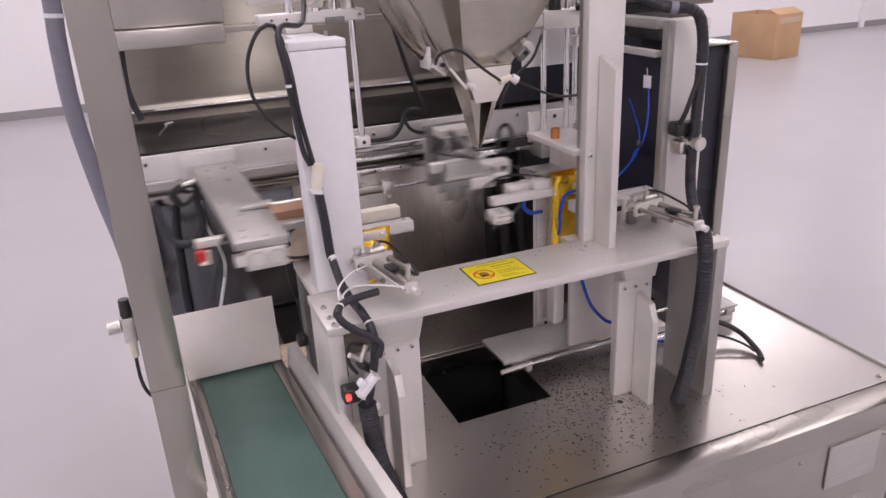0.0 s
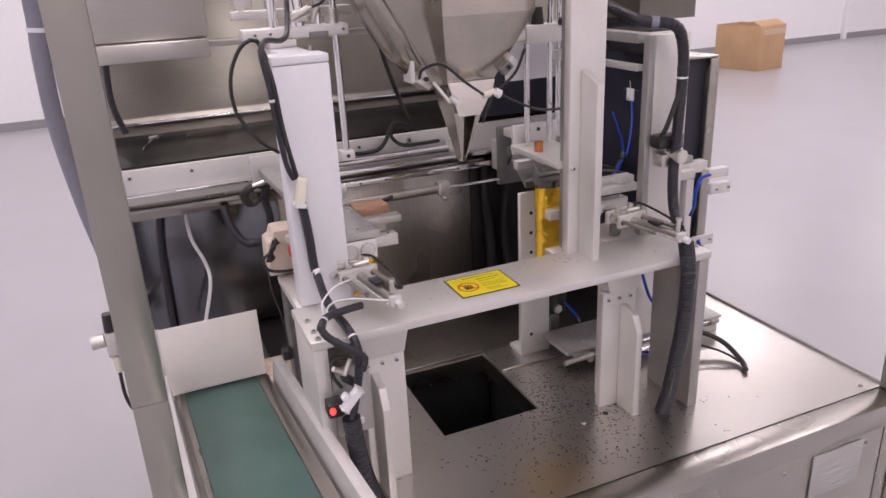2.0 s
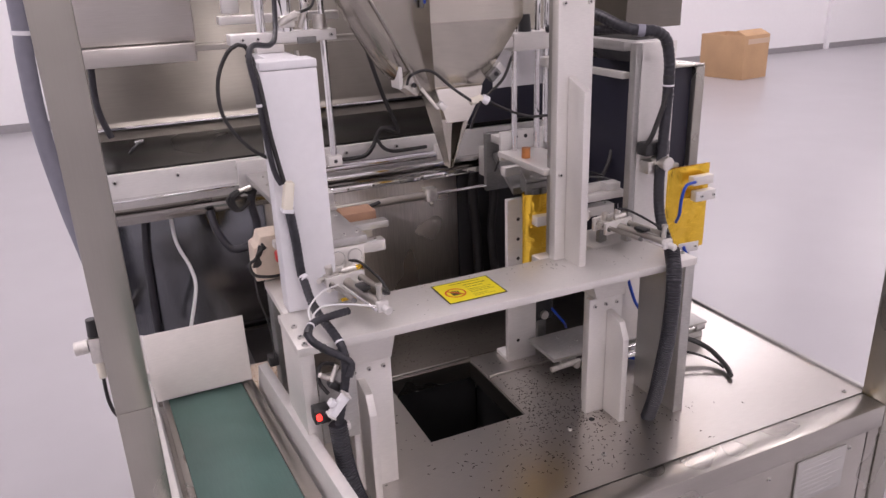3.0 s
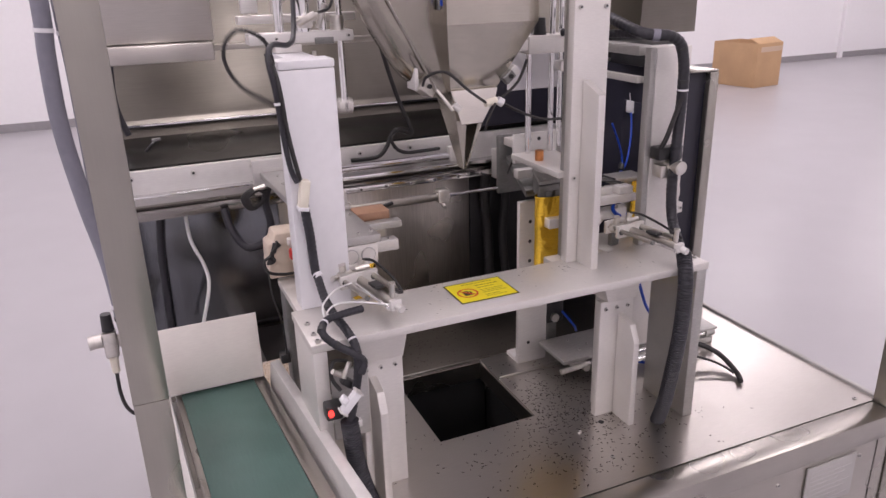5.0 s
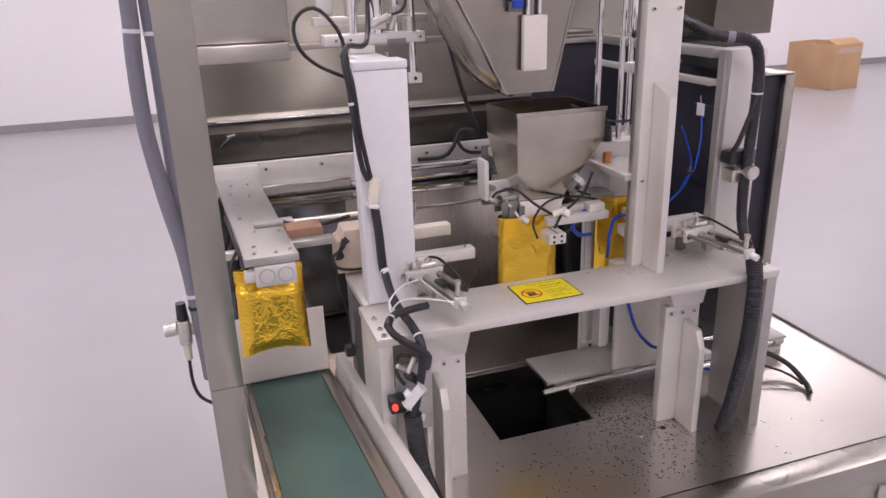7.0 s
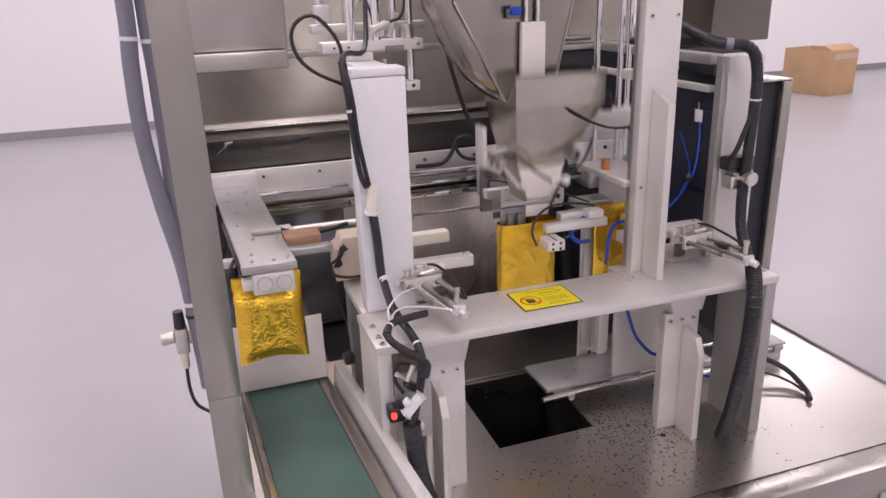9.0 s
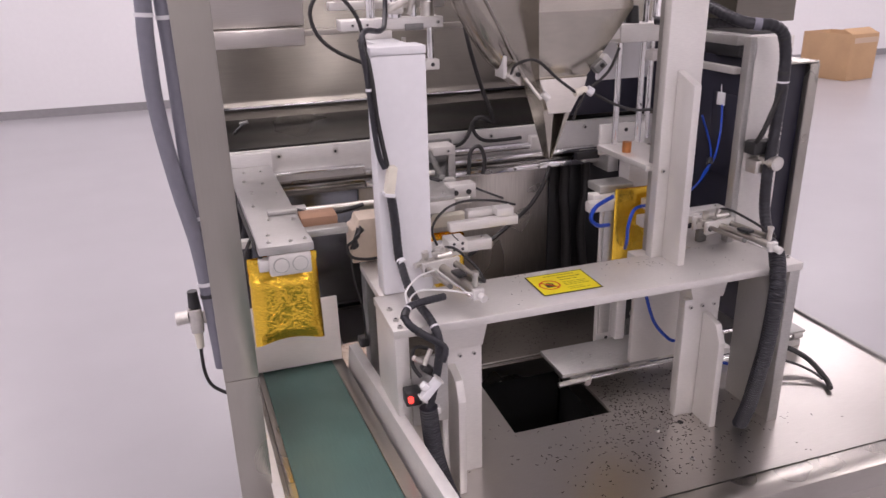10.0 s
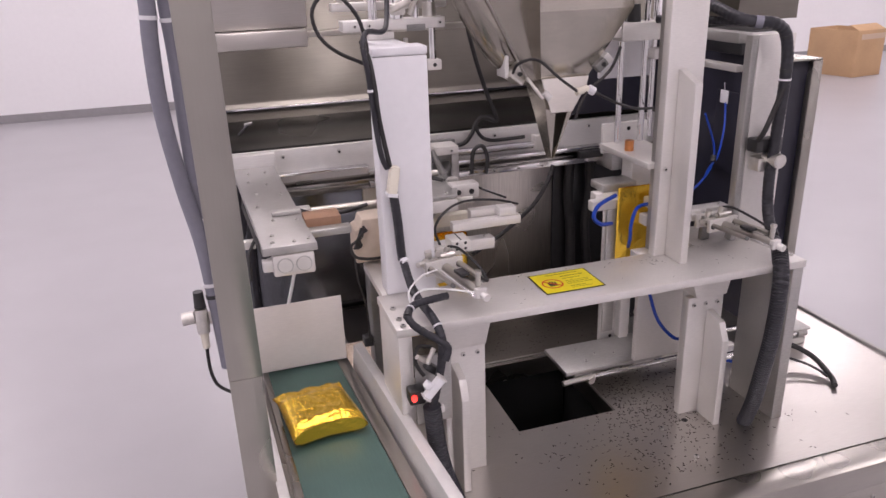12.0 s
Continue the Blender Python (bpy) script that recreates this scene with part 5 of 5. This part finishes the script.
hose("cable", "black cable looped over the rail", [(0.628, 1.70, 1.232), (0.592, 1.692, 1.24), (0.575, 1.688, 1.222), (0.584, 1.682, 1.196), (0.61, 1.680, 1.182), (0.66, 1.680, 1.181), (0.70, 1.68, 1.182)], 0.0045, RUBBER)
hose("cable", "thin black cable beside the hopper", [(0.60, 1.155, 1.377), (0.651, 1.17, 1.352), (0.715, 1.2, 1.33), (0.803, 1.25, 1.317)], 0.0025, RUBBER)
hose("hose", "dark hose in front of the splash panel", [(0.027, 1.755, 1.10), (0.014, 1.755, 1.004), (0.011, 1.75, 0.928), (0.006, 1.74, 0.76)], 0.009, LOOM)
hose("wire", "white wire hanging in front of the splash panel", [(0.08, 1.75, 1.10), (0.082, 1.75, 1.019), (0.104, 1.74, 0.952), (0.106, 1.72, 0.902), (0.075, 1.70, 0.80), (0.07, 1.69, 0.753)], 0.0045, CLEAR)
hose("hose", "black hose in front of the black panel", [(0.865, 1.75, 1.10), (0.86, 1.75, 1.0), (0.87, 1.75, 0.9), (0.87, 1.74, 0.76)], 0.014, RUBBER)
hose("hose", "black hose in front of the black panel", [(0.915, 1.74, 1.10), (0.92, 1.74, 1.0), (0.91, 1.74, 0.9), (0.92, 1.73, 0.76)], 0.012, RUBBER)
hose("cable", "black cable curled on the table", [(1.0, 1.18, 0.77), (1.045, 1.165, 0.79), (1.095, 1.15, 0.79), (1.128, 1.11, 0.775), (1.124, 1.05, 0.760), (1.108, 1.02, 0.757)], 0.0058, RUBBER)
hose("wire", "thin black wire curled on the table", [(0.98, 1.13, 0.765), (1.051, 1.12, 0.780), (1.089, 1.1, 0.774), (1.11, 1.07, 0.766), (1.118, 1.05, 0.758)], 0.0028, RUBBER)
hose("air_tube", "short blue air tube lying on the table", [(0.945, 1.25, 0.7545), (0.957, 1.22, 0.757), (0.965, 1.19, 0.757), (0.986, 1.167, 0.757), (1.005, 1.165, 0.762)], 0.0035, BLUE)


def suction_picker():
    """Origin near the cabinet's face; swings down when a bag is taken."""
    ob = thing("suction_picker", "suction picker with blue air tubes and a white sensor", "picker", (1.11, 1.45, 1.26))
    part("sensor", box(0.012, 0.0155, 0.015, 0.042, 0.002, 0.032, 0.001), WHITE, ob, "small white sensor")
    part("sensor_wire", sweep([(0.013, 0.028, 0.032), (0.012, 0.03, 0.05)], 0.001, 6), WHITE, ob)
    part("air_tube", sweep([(-0.094, -0.05, 0.0), (-0.063, -0.05, -0.074), (-0.077, -0.07, -0.114), (-0.163, -0.15, -0.123), (-0.257, -0.23, -0.121)], 0.0024, 8), BLUE, ob, "blue air tube")
    part("air_tube", sweep([(0.012, 0.02, 0.004), (0.0, 0.0, -0.05), (-0.033, -0.03, -0.108), (-0.107, -0.10, -0.11), (-0.15, -0.14, -0.122)], 0.0024, 8), BLUE, ob, "blue air tube")
    part("tube_tie", rod((-0.068, -0.06, -0.098), (-0.074, -0.067, -0.11), 0.007), BLACK, ob, "black tie")
    part("back_rail", box(0.016, 0.022, -0.06, 0.06, -0.16, 0.03, 0.001), NAVY, ob)
    return ob


PICKER = suction_picker()


def grey_conduit(pts, r):
    ob = thing("conduit", "thick grey conduit hanging beside the frame post", "hose", (0, 0, 0), "grey conduits")
    part("tube", sweep(pts, r, 16, 6), GREY_HOSE, ob)
    path = spline(pts, 6)
    for k, name, mat in ((len(path) - 9, "strap", BLACK), (len(path) - 10, "band", WHITE), (8, "band", WHITE)):
        a, b = path[k], path[k + 1]
        part(name, rod(a, a + (b - a).normalized() * 0.008, r + 0.002, segments=20), mat, ob)


grey_conduit([(-0.123, 1.62, 1.9), (-0.125, 1.62, 1.567), (-0.131, 1.62, 1.462), (-0.132, 1.62, 1.327), (-0.116, 1.62, 1.169), (-0.094, 1.61, 1.028), (-0.084, 1.6, 0.866), (-0.079, 1.6, 0.734)], 0.0165)
grey_conduit([(-0.088, 1.64, 1.9), (-0.092, 1.64, 1.566), (-0.090, 1.645, 1.437), (-0.091, 1.645, 1.263), (-0.090, 1.64, 1.164), (-0.078, 1.635, 1.009), (-0.078, 1.62, 0.865)], 0.0155)


def air_regulator():
    ob = thing("air_regulator", "silver air regulator with black knob on the frame post", "regulator", (-0.12, 1.6, 0.87))
    part("body", box(-0.014, 0.014, -0.014, 0.014, -0.04, 0.02, 0.004), BRASS, ob)
    part("knob", rod((0, 0, 0.022), (0, 0, 0.06), 0.013, 0.011), BLACK, ob, "black adjusting knob")
    part("gauge", rod((-0.015, 0, 0.0), (-0.042, 0, -0.002), 0.015), BRASS, ob, "silver gauge")
    part("bowl", rod((0, 0, -0.041), (0, 0, -0.08), 0.010, 0.008), NYLON, ob)
    part("bracket", box(0.0145, 0.080, -0.006, 0.0, -0.02, 0.01, 0.001), STEEL, ob)
    part("bracket_arm", box(0.0745, 0.080, 0.0005, 0.1725, -0.02, 0.01, 0.001), STEEL, ob)
    part("hose", sweep([(0, 0, -0.08), (0.0, 0, -0.14), (0.012, -0.005, -0.18), (0.045, -0.02, -0.2)], 0.004, 10), RUBBER, ob, "black hose")


air_regulator()


def plug_cluster():
    ob = thing("plug_connector", "white plug connectors with a glowing red indicator", "connector", (0.238, 0.945, 1.0))
    spot = pose(-0.013, -0.027, 0.004, 0, -48, 0)
    tee = part("plug", box(-0.018, 0.018, -0.007, 0.007, -0.006, 0.006, 0.002, spot), WHITE, ob, "white tee plug housing")
    part("branch", box(-0.007, 0.004, -0.0065, 0.0065, 0.0062, 0.016, 0.002, spot), WHITE, tee)
    for d in (-0.0195, 0.0185):
        part("collar", box(d - 0.001, d + 0.002, -0.008, 0.008, -0.0072, 0.0072, 0.001, spot), SHEET, tee)
    part("socket", box(-0.030, -0.008, -0.004, 0.012, 0.004, 0.016, 0.003, pose(0, 0, 0, 0, 40, 0)), BLACK, ob)
    part("small_plug", box(-0.006, 0.005, -0.020, -0.010, -0.048, -0.036, 0.002), SHEET, ob)
    part("indicator", rod((-0.039, -0.006, -0.020), (-0.040, -0.013, -0.020), 0.0042), LED, ob, "glowing red indicator lamp")
    part("sensor", box(-0.045, -0.020, -0.005, 0.02, -0.036, -0.012, 0.003), BLACK, ob)
    part("bracket", box(-0.028, 0.03, 0.022, 0.028, -0.09, 0.03, 0.001), ALU_DARK, ob)
    part("wire", sweep([(-0.02, 0.0, 0.01), (-0.03, 0.01, 0.03), (-0.022, 0.02, 0.05), (0.0, 0.02, 0.045)], 0.003, 8), RUBBER, ob, "black wire")
    part("wire", sweep([(-0.01, 0.0, -0.03), (0.0, -0.008, -0.045), (-0.01, -0.01, -0.05)], 0.003, 8), RUBBER, ob, "black wire")
    part("fitting", rod((-0.014, 0.0, 0.03), (-0.002, 0.004, 0.052), 0.004), BRASS, ob)
    part("fitting", rod((-0.03, 0.0, 0.045), (-0.012, 0.004, 0.03), 0.004), BRASS, ob)
    box_ = thing("cable_joint", "ivory inline cable connector on the white column", "connector", (0.2205, 1.083, 1.283))
    part("body", box(-0.0075, 0.0075, -0.008, 0.010, -0.026, 0.02, 0.003, pose(0, 0, 0, 0, 10, 0)), NYLON, box_)
    part("tie", box(-0.0085, 0.0085, -0.009, 0.011, -0.028, -0.022, 0.001, pose(0, 0, 0, 0, 10, 0)), WHITE, box_)


plug_cluster()


# ---- spilled tea ----
def spilled_tea():
    rnd = random.Random(5)
    verts, faces = [], []

    def leaf(x, y, z, s):
        a, k = rnd.random() * 6.3, len(verts)
        l, w, h = s * (0.7 + 0.9 * rnd.random()), s * (0.25 + 0.3 * rnd.random()), s * 0.3
        c, q = math.cos(a), math.sin(a)
        for u, v, t in ((-l, 0, 0), (0, -w, 0), (l, 0, 0), (0, w, 0), (0, 0, h)):
            verts.append((x + u * c - v * q, y + u * q + v * c, z + t))
        faces.extend([(k, k + 1, k + 4), (k + 1, k + 2, k + 4), (k + 2, k + 3, k + 4), (k + 3, k, k + 4), (k, k + 3, k + 2, k + 1)])

    def hole_or_foot(x, y):
        return HX0 - 0.003 < x < HX1 + 0.003 and HY0 - 0.003 < y < HY1 + 0.012
    for n, cx, cy, sx, sy in ((260, 0.68, 1.12, 0.035, 0.07), (300, 0.69, 0.99, 0.10, 0.07), (130, 0.45, 1.52, 0.10, 0.08), (60, 0.34, 1.3, 0.05, 0.12), (90, 0.58, 0.98, 0.10, 0.06), (180, 0.76, 1.17, 0.06, 0.05), (60, 0.79, 1.04, 0.03, 0.02), (260, 0.58, 1.46, 0.10, 0.07), (70, 0.85, 1.05, 0.08, 0.1)):
        for _ in range(n):
            x, y = rnd.gauss(cx, sx * 1.15), rnd.gauss(cy, sy * 1.15)
            if not hole_or_foot(x, y) and 0.3 < x < 1.2 and 0.87 < y < 1.68:
                leaf(x, y, DZ + (0.0028 if y > 1.365 and x < 1.1 else 0.0003), 0.0027)
    me = bpy.data.meshes.new("spilled_tea")
    me.from_pydata(verts, [], faces)
    me.materials.append(LEAF)
    tagged(new("spilled_tea", me), "dark tea leaves spilled over the steel table", "tea leaves", kind="stuff")
    verts, faces = [], []
    for x0, x1, y0, y1, n in ((0.40, 0.66, 1.07, 1.10, 20), (0.66, 0.70, 1.05, 1.084, 16), (0.72, 0.74, 1.06, 1.083, 30), (0.35, 0.9, 0.99, 1.1, 34)):
        for _ in range(n):
            x, y = rnd.uniform(x0, x1), rnd.uniform(y0, y1)
            if not (0.44 < x < 0.56 and 0.99 < y < 1.09):
                leaf(x, y, BZ + 0.0003, 0.0016)
    me = bpy.data.meshes.new("spilled_tea")
    me.from_pydata(verts, [], faces)
    me.materials.append(LEAF)
    tagged(new("spilled_tea", me), "few dark tea leaves on the bridge plate", "tea leaves", kind="stuff")
    verts, faces = [], []
    for _ in range(500):
        leaf(rnd.uniform(0.176, 0.264), rnd.uniform(1.376, 1.546), DZ + 0.0142, 0.0022)
    me = bpy.data.meshes.new("tea_dust")
    me.from_pydata(verts, [], faces)
    me.materials.append(DUST)
    tagged(new("tea_dust", me), "pale brown tea dust on a beige base plate", "dust", kind="stuff")


spilled_tea()


# ---- what moves ----
def motions():
    y, z = 1.2, 1.15
    xd, xs, xf, xm = 0.052, 0.306, 0.540, 0.758
    def at(px, py=y, pz=z, *r):
        return pose(px, py, pz, *r)
    # both arms glide back together
    glide = ((5.52, 1.0), (5.6, 0.78), (5.7, 0.575), (5.8, 0.42), (5.9, 0.285), (6.0, 0.15), (6.1, 0.035), (6.2, 0.0))
    walk(ARM_L, [(0.0, at(0.127)), (0.1, at(0.193)), (0.2, at(0.249)), (0.3, at(0.290)), (0.4, at(xs))] + [(t, at(xd + (xs - xd) * k)) for t, k in glide] + [(12.0, at(xd))])
    back = ((9.5, xf), (9.6, 0.51), (9.7, 0.44), (9.8, 0.37), (9.9, 0.335), (10.0, xs + 0.012), (12.0, xs + 0.012))
    glide_r = ((5.52, 1.0), (5.6, 0.85), (5.7, 0.68), (5.8, 0.50), (5.9, 0.335), (6.0, 0.20), (6.1, 0.065), (6.2, 0.015), (6.3, 0.0))
    walk(ARM_R, [(0.0, at(0.53)), (0.1, at(0.61)), (0.2, at(0.675)), (0.3, at(0.738)), (0.4, at(xm))] + [(t, at(xf + (xm - xf) * k)) for t, k in glide_r] + [(t, at(x)) for t, x in back])
    # press jaws: closed on the bag, then opened
    walk(JAW_L, [(0.0, at(0, 1.203, 1.128)), (5.42, at(0, 1.203, 1.128)), (5.52, at(0, 1.172, 1.128)), (5.62, at(0, 1.145, 1.128)), (12.0, at(0, 1.145, 1.128))])
    walk(JAW_R, [(0.0, at(0, 1.14, 1.128)), (1.28, at(0, 1.14, 1.128)), (1.45, at(0, 1.170, 1.128)), (5.45, at(0, 1.170, 1.128)), (5.65, at(0, 1.14, 1.128)), (12.0, at(0, 1.14, 1.128))])
    hx, hy, up, down = 0.587, 1.23, 1.567, 1.366
    walk(HOPPER, [(0.0, at(hx, hy, up)), (6.2, at(hx, hy, up)), (6.3, at(hx, hy, up - 0.04)), (6.4, at(hx, hy, up - 0.085)), (6.5, at(hx, hy, up - 0.135)), (6.6, at(hx, hy, down + 0.02)), (6.75, at(hx, hy, down)), (8.85, at(hx, hy, down)), (8.92, at(hx, hy, down + 0.02)), (9.0, at(hx, hy, down + 0.075)), (9.1, at(hx, hy, down + 0.14)), (9.2, at(hx, hy, up - 0.015)), (9.3, at(hx, hy, up)), (12.0, at(hx, hy, up))])
    cx, cy, cz, s = 0.584, 1.19, 0.795, 0.187
    walk(CARRIAGE, [(0.0, at(cx, cy, cz)), (1.1, at(cx, cy, cz)), (1.25, at(cx + s / 2, cy, cz)), (1.4, at(cx + s, cy, cz)), (6.25, at(cx + s, cy, cz)), (6.5, at(cx + s / 2, cy, cz)), (6.75, at(cx, cy, cz)), (12.0, at(cx, cy, cz))])
    walk(STOP_ROD, [(0.0, at(0.356, 1.30, 1.273)), (4.82, at(0.356, 1.30, 1.273)), (4.97, at(0.356, 1.30, 1.35)), (5.12, at(0.356, 1.30, 1.424)), (12.0, at(0.356, 1.30, 1.424))])
    for link, ((p, a), (q, b)) in LOOP_LINKS:
        mid = (p + q) / 2
        walk(link, [(0.0, pose(*p, 0, a, 0)), (4.82, pose(*p, 0, a, 0)), (4.97, pose(*mid, 0, (a + b) / 2, 0)), (5.12, pose(*q, 0, b, 0)), (12.0, pose(*q, 0, b, 0))])
    px, py, pz = 1.11, 1.45, 1.26
    walk(PICKER, [(0.0, at(px, py, pz)), (1.4, at(px, py, pz)), (1.6, at(px, py, pz + 0.07)), (1.75, at(px, py, pz + 0.07)), (2.0, at(px, py, pz)), (2.22, at(px, py, pz)), (2.32, at(px + 0.008, py - 0.02, pz - 0.03)), (2.45, at(px - 0.01, py - 0.04, pz - 0.14)), (2.6, at(px - 0.01, py - 0.04, pz - 0.28)), (3.3, at(px - 0.01, py - 0.04, pz - 0.28)), (4.0, at(px - 0.01, py - 0.04, pz - 0.14)), (4.5, at(px, py, pz)), (12.0, at(px, py, pz))])
    h0, h1, h2 = 0.745, 0.93, 1.11
    walk(HOLDER, [(0.0, at(h0)), (1.1, at(h0)), (1.25, at(h1)), (1.4, at(h2)), (3.5, at(h2)), (4.4, at(0.99)), (4.7, at(0.985)), (5.5, at(0.985)), (5.65, at(0.975)), (5.8, at(0.945)), (6.0, at(0.94)), (6.3, at(0.93)), (6.55, at(0.83)), (6.75, at(h0)), (12.0, at(h0))])
    # the bag that is discharged: falls onto the belt and rides on it
    bz = z - 0.012
    walk(BAG_A, [(0.0, at(xs, y, bz))] + [(t, at(xd + (xs - xd) * k, y, bz)) for t, k in glide] + [(11.3, at(xd, y, bz)), (11.4, at(0.047, 1.195, 1.092, -3, -2, 0)), (11.5, at(0.036, 1.205, 1.067, -14, -6, 0)), (11.6, at(0.046, 1.218, 1.016, -38, -4, 3)), (11.7, at(0.056, 1.222, 0.958, -66, 0, 5)), (11.8, at(0.060, 1.200, 0.902, -92, 0, 6)), (11.9, at(0.060, 1.182, 0.899, -95, 0, 6)), (12.0, at(0.059, 1.152, 0.899, -95, 0, 6))])
    walk(BAG_B, [(0.0, at(xm, y, z + 0.03)), (5.52, at(xm, y, z + 0.03))] + [(t, at(xf + (xm - xf) * k, y, z + 0.02)) for t, k in glide_r[1:]] + [(t, at(x, y, z + (0.02 if t < 9.65 else -0.002 if t < 9.85 else -0.016))) for t, x in back])
    walk(BAG_C, [(0.0, at(1.175, 1.52, 1.33, 0, 0, 70)), (2.2, at(1.175, 1.52, 1.33, 0, 0, 70)), (2.28, at(1.12, 1.44, 1.385, 8, -13, 30)), (2.35, at(1.06, 1.40, 1.42, 20, -26, -12)), (2.5, at(0.955, 1.30, 1.395, 8, -19, -6)), (2.6, at(1.0, 1.28, 1.36, 4, -14, -4)), (2.75, at(1.075, 1.23, 1.24, 0, -5, 0)), (2.9, at(1.105, y, 1.19)), (3.0, at(h2, y, z + 0.03)), (3.5, at(h2, y, z + 0.03)), (4.4, at(0.99, y, z + 0.03)), (4.7, at(0.985, y, z + 0.03)), (5.5, at(0.985, y, z + 0.03)), (5.65, at(0.975, y, z + 0.03)), (5.8, at(0.945, y, z + 0.03)), (6.0, at(0.94, y, z + 0.03)), (6.3, at(0.93, y, z + 0.03)), (6.55, at(0.83, y, z + 0.03)), (6.75, at(h0, y, z + 0.03)), (12.0, at(h0, y, z + 0.03))])


motions()
